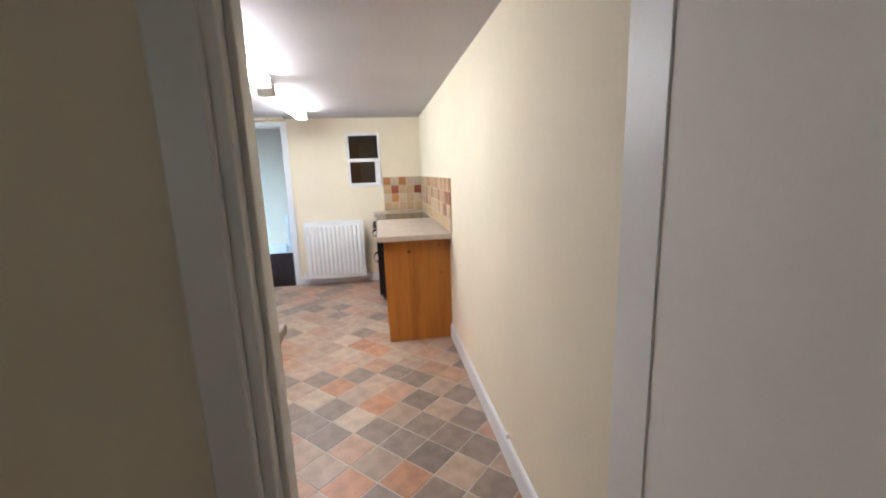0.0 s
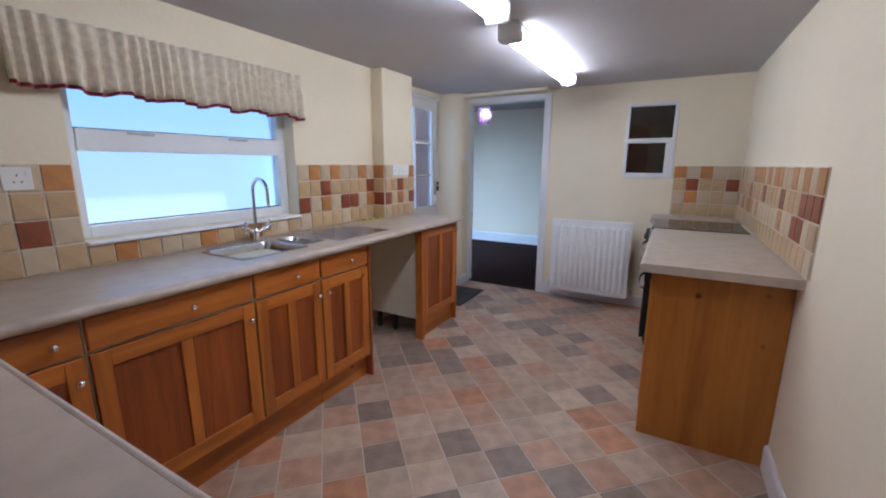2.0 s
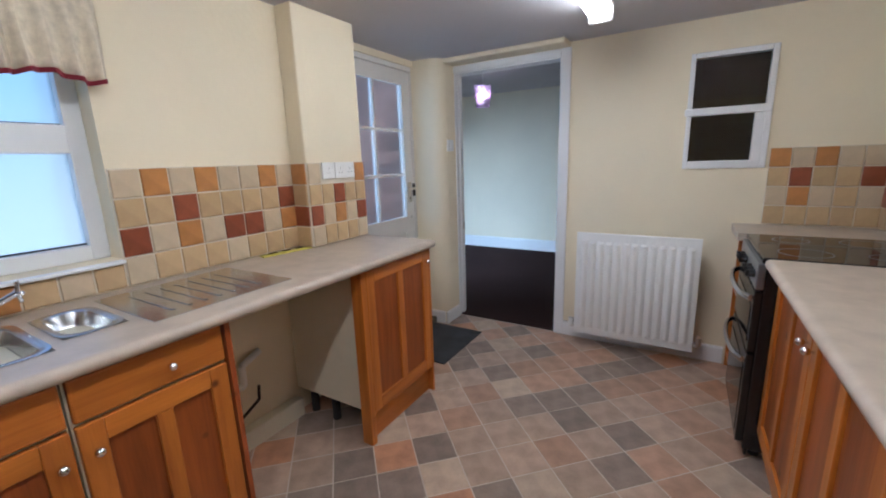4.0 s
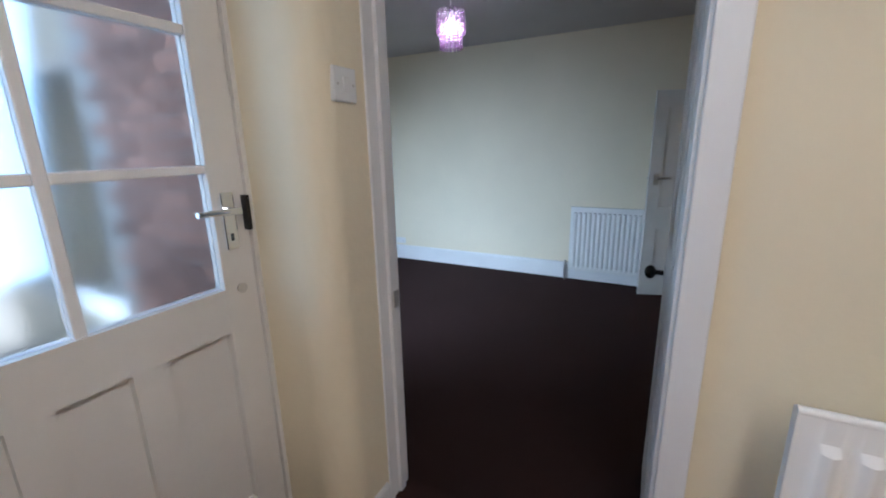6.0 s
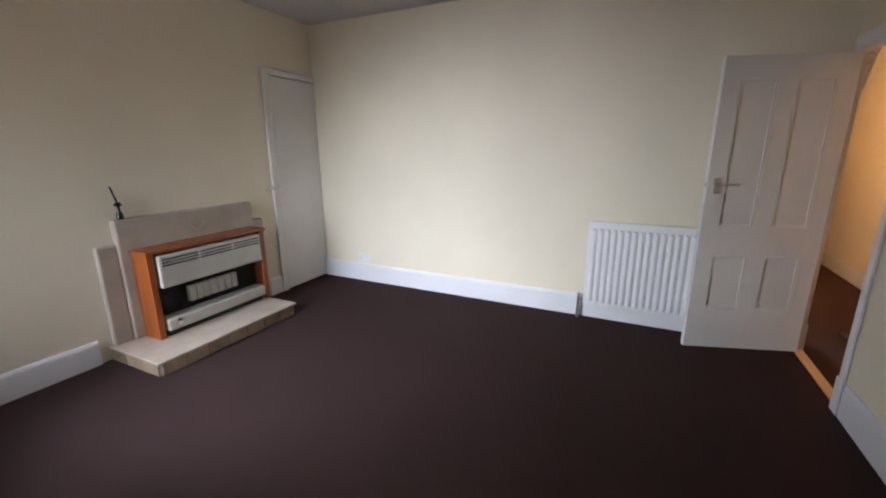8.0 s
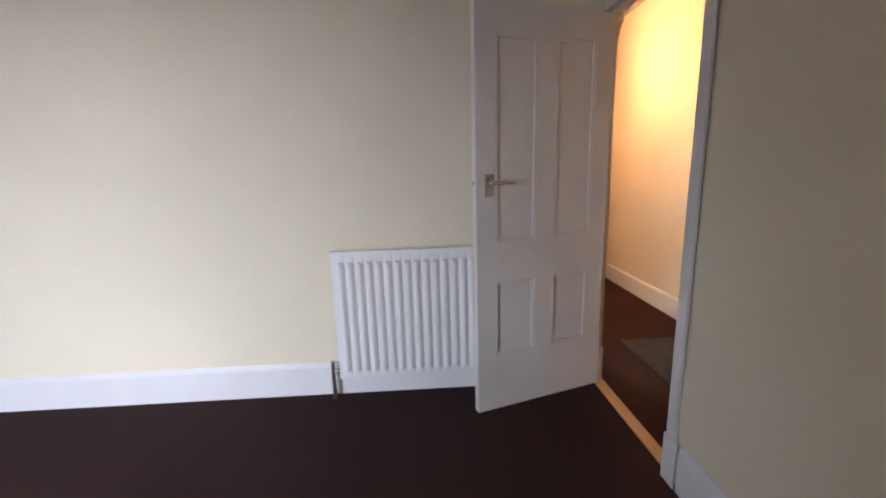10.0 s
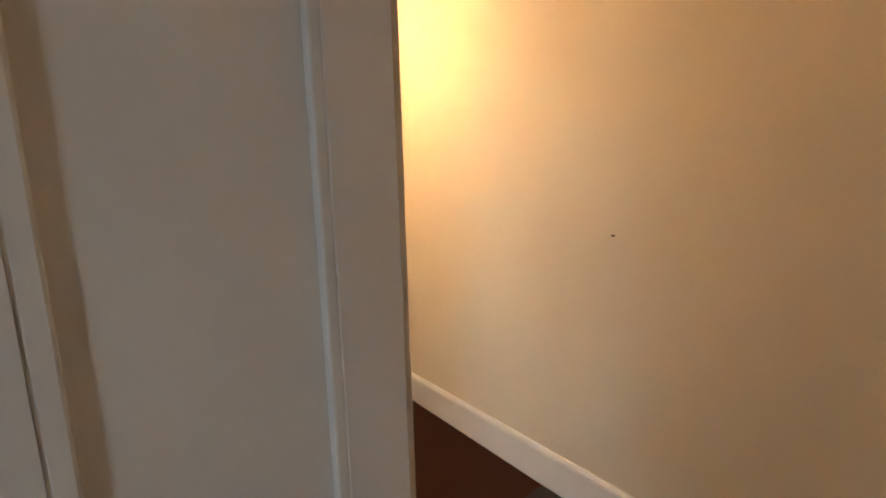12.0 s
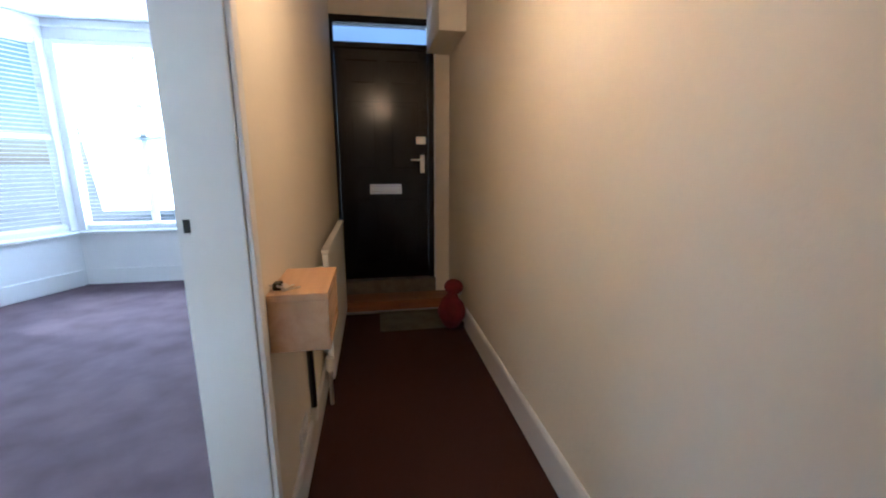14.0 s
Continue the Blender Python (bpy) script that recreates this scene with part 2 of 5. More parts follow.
BULB = material("glowing_bulb", (1, 0.9, 0.9), 0.4, vary=0, bump=0, emit=((1.0, 0.82, 0.98), 14.0))
HALLBULB = material("glowing_amber_bulb", (1, 0.8, 0.6), 0.4, vary=0, bump=0, emit=((1.0, 0.60, 0.26), 20.0))
TILE_COLOURS = {
    "C": material("pale_grey_cream_tile", (0.62, 0.50, 0.34), 0.3, vary=0.12, scale=9, grain=60, bump=0.1, per_object=0.06),
    "B": material("sand_beige_tile", (0.58, 0.41, 0.22), 0.3, vary=0.14, scale=9, grain=60, bump=0.1, per_object=0.07),
    "O": material("orange_ochre_tile", (0.55, 0.25, 0.075), 0.3, vary=0.2, scale=10, grain=60, bump=0.1, per_object=0.08),
    "R": material("terracotta_red_tile", (0.30, 0.080, 0.035), 0.3, vary=0.22, scale=10, grain=60, bump=0.1, per_object=0.1),
}
FLOOR_COLOURS = [
    material("taupe_floor_tile", (0.47, 0.335, 0.245), 0.42, vary=0.22, scale=11, grain=90, bump=0.1, per_object=0.12),
    material("rose_brown_floor_tile", (0.49, 0.30, 0.20), 0.42, vary=0.22, scale=11, grain=90, bump=0.1, per_object=0.12),
    material("slate_brown_floor_tile", (0.29, 0.22, 0.175), 0.42, vary=0.25, scale=11, grain=90, bump=0.1, per_object=0.14),
    material("terracotta_floor_tile", (0.53, 0.265, 0.145), 0.42, vary=0.25, scale=11, grain=90, bump=0.1, per_object=0.12),
    material("sandstone_floor_tile", (0.54, 0.41, 0.30), 0.42, vary=0.2, scale=11, grain=90, bump=0.1, per_object=0.1),
]

# ---- building helpers ----


def cube(bm, x0, x1, y0, y1, z0, z1, bevel=0.0, m=None):
    mat = Matrix.Translation(((x0 + x1) / 2, (y0 + y1) / 2, (z0 + z1) / 2)) @ Matrix.Diagonal((x1 - x0, y1 - y0, z1 - z0, 1))
    vs = bmesh.ops.create_cube(bm, size=1, matrix=(m @ mat) if m else mat)["verts"]
    if bevel:
        es = list({e for v in vs for e in v.link_edges})
        bmesh.ops.bevel(bm, geom=es, offset=bevel, segments=2, affect="EDGES", profile=0.5)
    return bm


def tube(bm, p0, p1, r0, r1=None, n=14, caps=True):
    p0, p1 = Vector(p0), Vector(p1)
    m = Matrix.Translation((p0 + p1) / 2) @ (p1 - p0).to_track_quat("Z", "Y").to_matrix().to_4x4()
    bmesh.ops.create_cone(bm, cap_ends=caps, segments=n, radius1=r0, radius2=r0 if r1 is None else r1, depth=(p1 - p0).length, matrix=m)
    return bm


def ball(bm, c, r, sx=1, sy=1, sz=1, u=14, v=9):
    bmesh.ops.create_uvsphere(bm, u_segments=u, v_segments=v, radius=r, matrix=Matrix.Translation(c) @ Matrix.Diagonal((sx, sy, sz, 1)))
    return bm


def lathe(bm, c, profile, n=20):
    """Turn (radius, height) pairs round the upright axis through c."""
    rings = [[bm.verts.new((c[0] + r * math.cos(2 * math.pi * i / n), c[1] + r * math.sin(2 * math.pi * i / n), c[2] + h)) for i in range(n)] for r, h in profile]
    for a, b in zip(rings, rings[1:]):
        for i in range(n):
            bm.faces.new((a[i], a[(i + 1) % n], b[(i + 1) % n], b[i]))
    return bm


def link(name, bm, mat, smooth=False):
    bmesh.ops.recalc_face_normals(bm, faces=bm.faces)
    me = bpy.data.meshes.new(name)
    bm.to_mesh(me)
    bm.free()
    me.materials.append(mat)
    if smooth:
        me.shade_smooth()
        me.set_sharp_from_angle(angle=radians(40))
    return new(name, me)


def part(name, bm, mat, parent, label="", smooth=False):
    ob = link(name, bm, mat, smooth)
    ob.parent = parent
    ob.matrix_parent_inverse = world_of(parent).inverted()
    return tagged(ob, label)


def world_of(ob):
    m = Matrix.Identity(4)
    chain = []
    while ob:
        chain.append(ob)
        ob = ob.parent
    for o in reversed(chain):
        m = m @ o.matrix_parent_inverse @ o.matrix_basis if o.parent else o.matrix_basis.copy()
    return m


def thing(name, at, label, category, group=""):
    ob = new(name)
    ob.empty_display_size = 0.1
    ob.matrix_basis = Matrix.Translation(at)
    return tagged(ob, label, category, group)


def bx(*a, bevel=0.0, m=None):
    return cube(bmesh.new(), *a, bevel=bevel, m=m)


def structure(name, bm, mat, label=""):
    return tagged(link(name, bm, mat), label, kind="structure")


def wall(name, axis, c0, c1, a0, a1, z0, z1, mat, holes=(), label=""):
    """An upright slab: thickness c0..c1, length a0..a1 along axis 'x' or 'y', with openings (a, b, z low, z high)."""
    bm = bmesh.new()
    cuts = sorted({a0, a1, *[h[0] for h in holes], *[h[1] for h in holes]})
    for p, q in zip(cuts, cuts[1:]):
        spans, low = [], z0
        for h in sorted((h for h in holes if h[0] <= p and h[1] >= q), key=lambda h: h[2]):
            spans.append((low, h[2]))
            low = h[3]
        spans.append((low, z1))
        for s, e in spans:
            if e - s > 1e-4:
                if axis == "x":
                    cube(bm, p, q, c0, c1, s, e)
                else:
                    cube(bm, c0, c1, p, q, s, e)
    bmesh.ops.remove_doubles(bm, verts=bm.verts, dist=1e-5)
    return structure(name, bm, mat, label)

# ---- structure: levels and main planes ----
XR, XL, YE = 1.78, -0.86, 6.69      # kitchen right wall, left wall, end wall
KC = 2.08                           # kitchen ceiling
LOW = -0.22                         # floor of dining room, hall and front room
DC = 2.40                           # their ceilings
YD = 10.33                          # dining room wall towards the front room
XF = -3.85                          # fireplace wall
XH0, XH1 = 0.37, 0.50               # wall between the rooms and the hall
XD0, XD1 = 0.440, 0.488            # the same wall along the dining room
XW = 1.50                           # far wall of the hall
YF = 14.08                          # front door

# kitchen
wall("wall_near_east", "y", XR - 0.003, XR + 0.14, -0.2, 2.069, 0, KC, NEARWALL)
wall("wall_kitchen_east", "y", XR, XR + 0.14, 2.07, 6.80, 0, KC, CREAM)
wall("wall_kitchen_west", "y", XL - 0.22, XL, 2.05, 5.57, 0, KC, CREAM, [(3.22, 4.36, 1.02, 1.86)])
wall("wall_kitchen_west_end", "y", XL - 0.22, XL - 0.12, 5.57, 6.47, 2.035, KC, CREAM)
structure("wall_pier", bx(XL, -0.748, 5.15, 5.57, 0.912, KC, bevel=0.008), CREAM)
wall("wall_kitchen_end", "x", YE, YE + 0.11, XL - 0.1, XR, LOW, KC, CREAM, [(-0.767, 0.124, LOW, 2.02), (0.86, 1.27, 1.235, 1.895)])
structure("wall_beam", bx(-1.0, 0.16, 6.53, YE, 2.045, KC, bevel=0.012), CREAM)
wall("wall_near_room", "x", 2.08, 2.20, XL, 0.98, 0, KC, CREAM)
structure("wall_near_head", bx(0.98, XR, 2.08, 2.20, 2.0, KC), CREAM)
wall("wall_near_back", "x", -0.32, -0.2, 0.0, XR + 0.14, 0, KC, CREAM)
# this opening is made up, to pass the added fill light
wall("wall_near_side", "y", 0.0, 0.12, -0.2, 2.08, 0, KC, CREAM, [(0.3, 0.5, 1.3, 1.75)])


def rounded_corner():
    """The bulging plastered corner between the back door and the dining room door."""
    bm = bmesh.new()
    foot = [(-1.06, YE), (-1.06, 6.47)]
    for i in range(25):
        a = radians(-90 + 90 * i / 24)
        foot.append((-0.855 + 0.115 * math.cos(a), 6.565 + 0.095 * math.sin(a)))
    foot.append((-0.740, YE))
    rings = []
    for k in range(105):
        z = KC * k / 104
        w = 0.010 * noise.noise((0.3, 1.7, z * 3.1))
        rings.append([bm.verts.new((x + (w + 0.007 * noise.noise((x * 9, y * 9, z * 5)) + 0.004 * noise.noise((x * 34, y * 34, z * 22)) if 1 < i < len(foot) - 1 else 0), y - (0.004 * noise.noise((x * 8, z * 6, 2)) if 1 < i < len(foot) - 1 else 0), z)) for i, (x, y) in enumerate(foot)])
    n = len(foot)
    for a, b in zip(rings, rings[1:]):
        for i in range(n):
            bm.faces.new((a[i], a[(i + 1) % n], b[(i + 1) % n], b[i]))
    return bm


tagged(link("wall_corner", rounded_corner(), CREAM, True), kind="structure")
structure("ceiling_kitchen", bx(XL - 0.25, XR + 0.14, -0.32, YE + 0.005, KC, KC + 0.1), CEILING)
floor_kitchen = structure("floor_kitchen", bx(XL - 0.25, XR, -0.32, YE + 0.02, -0.30, -0.002), FLOORGROUT, "printed vinyl floor of brown, taupe and terracotta squares")


def skirting(name, axis, face, a0, a1, z0, h, t, mat=WHITE):
    """Board with a rounded top along axis; face is the wall plane, t its signed thickness."""
    bm = bmesh.new()
    prof = [(0, 0), (t, 0), (t, h * 0.86), (t * 0.85, h * 0.93), (t * 0.45, h), (0, h)]
    ends = []
    for a in (a0, a1):
        ends.append([bm.verts.new((a, face + d, z0 + z) if axis == "x" else (face + d, a, z0 + z)) for d, z in prof])
    n = len(prof)
    for i in range(n):
        bm.faces.new((ends[0][i], ends[0][(i + 1) % n], ends[1][(i + 1) % n], ends[1][i]))
    bm.faces.new(ends[0])
    bm.faces.new(ends[1][::-1])
    return structure(name, bm, mat)


skirting("baseboard_kitchen_east", "y", XR, 2.22, 4.598, 0, 0.12, -0.016)
skirting("baseboard_kitchen_end", "x", YE, 0.155, 1.18, 0, 0.11, -0.016)
skirting("baseboard_corner_a", "x", 6.474, -1.05, -0.755, 0, 0.10, -0.016)
skirting("baseboard_corner_b", "y", -0.740, 6.46, 6.672, 0, 0.10, 0.016)

# dining room
wall("wall_dining_rear", "x", 6.70, 6.80, XF - 0.14, XL - 0.101, LOW, DC, DINING_CREAM, [(-3.55, -2.40, 0.40, 1.75)])
wall("wall_dining_rear_head", "x", 6.70, 6.80, XL - 0.10, XR, KC + 0.0005, DC, DINING_CREAM)
wall("wall_fireplace", "y", XF - 0.14, XF, 6.785, YD, LOW, DC, DINING_CREAM)
wall("wall_radiator", "x", YD, YD + 0.12, XF - 0.14, XD0, LOW, DC, DINING_CREAM)
wall("wall_hall_west", "y", XD0, XD1, 6.785, 10.45, LOW, DC, DINING_CREAM, [(9.54, 10.335, LOW, 1.775)])
wall("wall_hall_west_front", "y", XH0, XH1, 10.45, 14.24, LOW, DC, DINING_CREAM, [(10.62, 11.43, LOW, 1.80)])
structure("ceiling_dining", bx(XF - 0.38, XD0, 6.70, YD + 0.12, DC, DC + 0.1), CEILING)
structure("floor_dining", bx(XF - 0.14, XD0 + 0.04, YE, YD + 0.05, LOW - 0.1, LOW), CARPET, "dark brown fitted carpet over the dining room")
skirting("baseboard_radiator_wall", "x", YD, XF, 0.40, LOW, 0.19, -0.02)
skirting("baseboard_hall_door", "y", XD0, 6.82, 9.47, LOW, 0.19, -0.02)
skirting("baseboard_fireplace", "y", XF, 9.52, 9.66, LOW, 0.17, 0.02)
skirting("baseboard_fireplace_rear", "y", XF, 6.79, 8.08, LOW, 0.17, 0.02)
skirting("baseboard_dining_rear", "x", 6.80, XF + 0.2, -0.845, LOW, 0.19, 0.02)
structure("step_edge", bx(-0.732, 0.089, 6.705, 6.80, -0.03, 0.010, bevel=0.005), CARPET, "dark carpeted nosing of the step at the doorway")

# hall
wall("wall_hall_east", "y", XW, XW + 0.14, 8.9, 14.24, LOW, DC, HALL_CREAM)
wall("wall_hall_back", "x", 8.78, 8.9, XD1, XW + 0.14, LOW, DC, HALL_CREAM)
wall("wall_hall_lining", "y", XH1, XH1 + 0.004, 11.43, 14.08, LOW, DC, HALL_CREAM)
wall("wall_front", "x", YF, YF + 0.16, XH1, XW + 0.14, LOW, DC, HALL_CREAM, [(XH1 - 0.0, 1.36, LOW, 2.22)])
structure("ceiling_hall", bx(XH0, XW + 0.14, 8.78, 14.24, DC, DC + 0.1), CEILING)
structure("floor_hall", bx(XD0 + 0.0405, XW, 8.78, 13.75, LOW - 0.1, LOW - 0.001), HALL_CARPET, "dark brown hall carpet")
skirting("baseboard_hall_east", "y", XW, 8.9, 13.32, LOW, 0.165, -0.018)
skirting("baseboard_hall_west", "y", XH1 + 0.004, 11.50, 13.74, LOW, 0.165, 0.016)
structure("bulkhead", bx(1.30, XW, 13.42, YF, 1.955, DC, bevel=0.006), HALL_CREAM, "cream boxed bulkhead beside the front door")

# front room with its bay
wall("wall_front_room_west", "y", XF - 0.14, XF, YD + 0.12, 14.24, LOW, DC, DINING_CREAM)
wall("wall_front_room_street", "x", 14.10, 14.24, XF, XH0, LOW, DC, WHITE, [(-2.70, -0.30, LOW, 2.36)])
structure("floor_front_room", bx(XF - 0.14, XD0 + 0.04, YD + 0.05, 15.2, LOW - 0.1, LOW - 0.0005), FRONT_CARPET, "mauve brown fitted carpet with faint creases")
structure("ceiling_front_room", bx(XF - 0.14, XH0, YD + 0.12, 14.24, DC, DC + 0.1), CEILING)
structure("ceiling_bay", bx(-2.8, -0.2, 14.24, 15.25, 2.37, 2.47), CEILING)

# outdoors
structure("ground", bx(-400, 400, -400, 400, -0.52, -0.42), GROUND)
structure("yard", bx(-6.0, XL - 0.25, -2.0, 6.79, -0.42, -0.06), CONCRETE)

# ---- doors and frames ----


def architrave(parent, axis, face, t, a0, a1, z0, z1, w, mat=WHITE):
    """Three moulded boards round an opening, on the wall plane face."""
    def strip(p, q, r, s):
        bm = bmesh.new()
        lo, hi = sorted((face, face + t))
        if axis == "x":
            cube(bm, p, q, lo, hi, r, s, bevel=0.004)
        else:
            cube(bm, lo, hi, p, q, r, s, bevel=0.004)
        return bm
    part("architrave", strip(a0 - w, a0, z0, z1 + w), mat, parent)
    part("architrave", strip(a1, a1 + w, z0, z1 + w), mat, parent)
    part("architrave", strip(a0, a1, z1, z1 + w), mat, parent)


def lining(parent, axis, c0, c1, a0, a1, z0, z1, w, mat=WHITE):
    """The frame inside an opening."""
    def strip(p, q, r, s):
        return bx(p, q, c0, c1, r, s, bevel=0.003) if axis == "x" else bx(c0, c1, p, q, r, s, bevel=0.003)
    part("jamb", strip(a0, a0 + w, z0, z1), mat, parent)
    part("jamb", strip(a1 - w, a1, z0, z1), mat, parent)
    part("head", strip(a0 + w, a1 - w, z1 - w, z1), mat, parent)


def frame_thing(name, label, at):
    return tagged(thing(name, at, label, "door frame"), kind="structure")


kf = frame_thing("door_frame_kitchen", "white gloss frame of the doorway between kitchen and dining room", (-0.32, 6.75, LOW))
lining(kf, "x", YE - 0.004, 6.804, -0.767, 0.124, LOW, 2.02, 0.034)
part("stop", bx(-0.733, -0.720, 6.735, 6.765, LOW, 1.986), WHITE, kf)
part("strike_plate", bx(-0.7198, -0.716, 6.745, 6.775, 0.755, 0.815, bevel=0.001), NICKEL, kf)
part("architrave", bx(0.099, 0.165, YE - 0.018, YE - 0.0045, 0, 2.045, bevel=0.004), WHITE, kf)
part("architrave", bx(-0.79, 0.099, YE - 0.018, YE - 0.0045, 1.995, 2.043, bevel=0.004), WHITE, kf)
part("architrave", bx(-0.84, -0.770, 6.805, 6.82, LOW, 2.07, bevel=0.004), WHITE, kf)
hf = frame_thing("door_frame_hall", "white gloss frame of the doorway between dining room and hall", (0.43, 9.95, LOW))
lining(hf, "y", XD0 - 0.004, XD1 + 0.006, 9.54, 10.335, LOW, 1.775, 0.030)
part("architrave", bx(XD0 - 0.018, XD0 - 0.0045, 9.50, 9.555, LOW, 1.835, bevel=0.004), WHITE, hf)
part("architrave", bx(XD0 - 0.018, XD0 - 0.0045, 9.555, 10.31, 1.76, 1.835, bevel=0.004), WHITE, hf)
part("strike_plate", bx(XD0 + 0.01, XD0 + 0.04, 9.570, 9.572, 0.925, 0.985), NICKEL, hf)
part("plinth_block", bx(XD0 - 0.026, XD0 - 0.0182, 9.477, 9.558, LOW, LOW + 0.2, bevel=0.003), WHITE, hf)
part("plinth_block", bx(XD1 + 0.0065, XD1 + 0.018, 10.31, 10.37, LOW, LOW + 0.2, bevel=0.003), WHITE, hf)
part("threshold", bx(XD0 + 0.005, XD0 + 0.065, 9.571, 10.305, LOW, LOW + 0.010, bevel=0.003), BEECH, hf, "pale wooden threshold strip")
rf = frame_thing("door_frame_front_room", "white gloss frame of the front room doorway", (0.43, 11.0, LOW))
lining(rf, "y", XH0 - 0.012, XH1 + 0.008, 10.62, 11.43, LOW, 1.80, 0.028)
part("architrave", bx(XH1 + 0.0085, XH1 + 0.022, 11.41, 11.455, LOW, 1.86, bevel=0.004), WHITE, rf)
part("architrave", bx(XH1 + 0.0085, XH1 + 0.022, 10.575, 10.64, LOW, 1.86, bevel=0.004), WHITE, rf)
part("strike_plate", bx(XH0 + 0.004, XH0 + 0.019, 11.3995, 11.4015, 0.893, 0.925), BLACK, rf)
nf = frame_thing("door_frame_start", "off-white frame of the kitchen's first doorway", (1.38, 2.14, 0))
part("jamb", bx(0.98, 1.010, 2.07, 2.21, 0, 2.0, bevel=0.004), OLDWHITE, nf)
part("stop", bx(1.010, 1.024, 2.10, 2.14, 0, 2.0, bevel=0.003), OLDWHITE, nf)
part("architrave", bx(0.905, 0.985, 2.055, 2.0795, 0, 2.06, bevel=0.006), OLDWHITE, nf)
part("jamb", bx(1.772, 1.779, 2.0691, 2.20, 0, 2.0, bevel=0.002), OLDWHITE, nf)
part("keep", bx(1.0101, 1.0125, 2.155, 2.18, 0.90, 0.97), NICKEL, nf)
bpy.context.view_layer.update()


def panel_door(name, at, turn, width, height, panels, mat, label, thick=0.038):
    """A leaf hinged at its origin, running along its own +x; panels are (x0, x1, z0, z1) sunk on both faces."""
    t = thing(name, (0, 0, 0), label, "door")
    bm = bmesh.new()
    xs = sorted({0, width, *[p[0] for p in panels], *[p[1] for p in panels]})
    for a, b in zip(xs, xs[1:]):
        low = 0.0
        for p in sorted((p for p in panels if p[0] <= a and p[1] >= b), key=lambda p: p[2]):
            cube(bm, a, b, 0, thick, low, p[2])
            low = p[3]
        cube(bm, a, b, 0, thick, low, height)
    bmesh.ops.remove_doubles(bm, verts=bm.verts, dist=1e-5)
    part("leaf", bm, mat, t)
    for x0, x1, z0, z1 in panels:
        part("panel", bx(x0, x1, thick * 0.3, thick * 0.7, z0, z1), mat, t)
        for side in (0, 1):
            y0, y1 = (0.001, thick * 0.3) if side == 0 else (thick * 0.7, thick - 0.001)
            bm = bmesh.new()
            for q in ((x0, x0 + 0.016, z0, z1), (x1 - 0.016, x1, z0, z1), (x0 + 0.016, x1 - 0.016, z0, z0 + 0.016), (x0 + 0.016, x1 - 0.016, z1 - 0.016, z1)):
                cube(bm, q[0], q[1], y0, y1, q[2], q[3], bevel=0.003)
            part("moulding", bm, mat, t)
    t.matrix_basis = Matrix.Translation(at) @ Matrix.Rotation(turn, 4, "Z")
    return t


def lever(parent, x, z, y, out, reach, mat=NICKEL):
    """A plate with a lever; out is the way it stands off the leaf, reach the lever's signed length. In the leaf's own axes."""
    keep = parent.matrix_basis.copy()
    parent.matrix_basis = Matrix.Identity(4)
    y0, y1 = sorted((y, y + out * 0.008))
    plate = part("handle_plate", bx(x - 0.022, x + 0.022, y0, y1, z - 0.045, z + 0.06, bevel=0.003), mat, parent)
    bm = bmesh.new()
    tube(bm, (x, y + out * 0.008, z + 0.02), (x, y + out * 0.045, z + 0.02), 0.010)
    tube(bm, (x, y + out * 0.042, z + 0.02), (x + reach, y + out * 0.046, z + 0.02), 0.010, 0.008)
    ball(bm, (x + reach, y + out * 0.046, z + 0.02), 0.009)
    part("lever", bm, mat, plate, smooth=True)
    parent.matrix_basis = keep


# the open four-panel door of the dining room; its own +x runs from the hinge into the room
dd = panel_door("door_dining_hall", (0.445, 10.302, LOW + 0.008), math.atan2(-0.236, -0.734), 0.755, 1.955,
                [(0.10, 0.325, 0.30, 0.685), (0.43, 0.655, 0.30, 0.685), (0.10, 0.325, 0.885, 1.82), (0.43, 0.655, 0.885, 1.82)],
                OLDWHITE, "white four-panel door standing open against the radiator")
tagged(dd, kind="structure")
lever(dd, 0.695, 1.15, 0.038, 1, -0.11)
keep = dd.matrix_basis.copy()
dd.matrix_basis = Matrix.Identity(4)
part("latch", bx(0.755, 0.765, 0.012, 0.026, 1.16, 1.18), NICKEL, dd)
part("hinge", tube(bmesh.new(), (-0.002, -0.004, 0.2), (-0.002, -0.004, 0.28), 0.006), NICKEL, dd)
part("hinge", tube(bmesh.new(), (-0.002, -0.004, 1.65), (-0.002, -0.004, 1.73), 0.006), NICKEL, dd)
dd.matrix_basis = keep

# the kitchen door, open into the dining room beside the opening
kd = panel_door("door_kitchen_dining", (0.138, 6.812, LOW + 0.008), radians(90), 0.735, 2.18,
                [(0.10, 0.305, 0.22, 0.86), (0.415, 0.62, 0.22, 0.86), (0.10, 0.305, 1.10, 2.04), (0.415, 0.62, 1.10, 2.04)],
                WHITE, "white four-panel door open into the dining room")
tagged(kd, kind="structure")
keep = kd.matrix_basis.copy()
kd.matrix_basis = Matrix.Identity(4)
bm = bmesh.new()
tube(bm, (0.655, 0.044, 0.985), (0.655, 0.075, 0.985), 0.010)
ball(bm, (0.655, 0.092, 0.985), 0.028, 1, 0.8, 1)
part("rose", tube(bmesh.new(), (0.655, 0.038, 0.985), (0.655, 0.0445, 0.985), 0.026, 0.022, n=20), PLASTIC, kd, smooth=True)
part("knob", bm, BLACK, kd, "black round knob", smooth=True)
kd.matrix_basis = keep

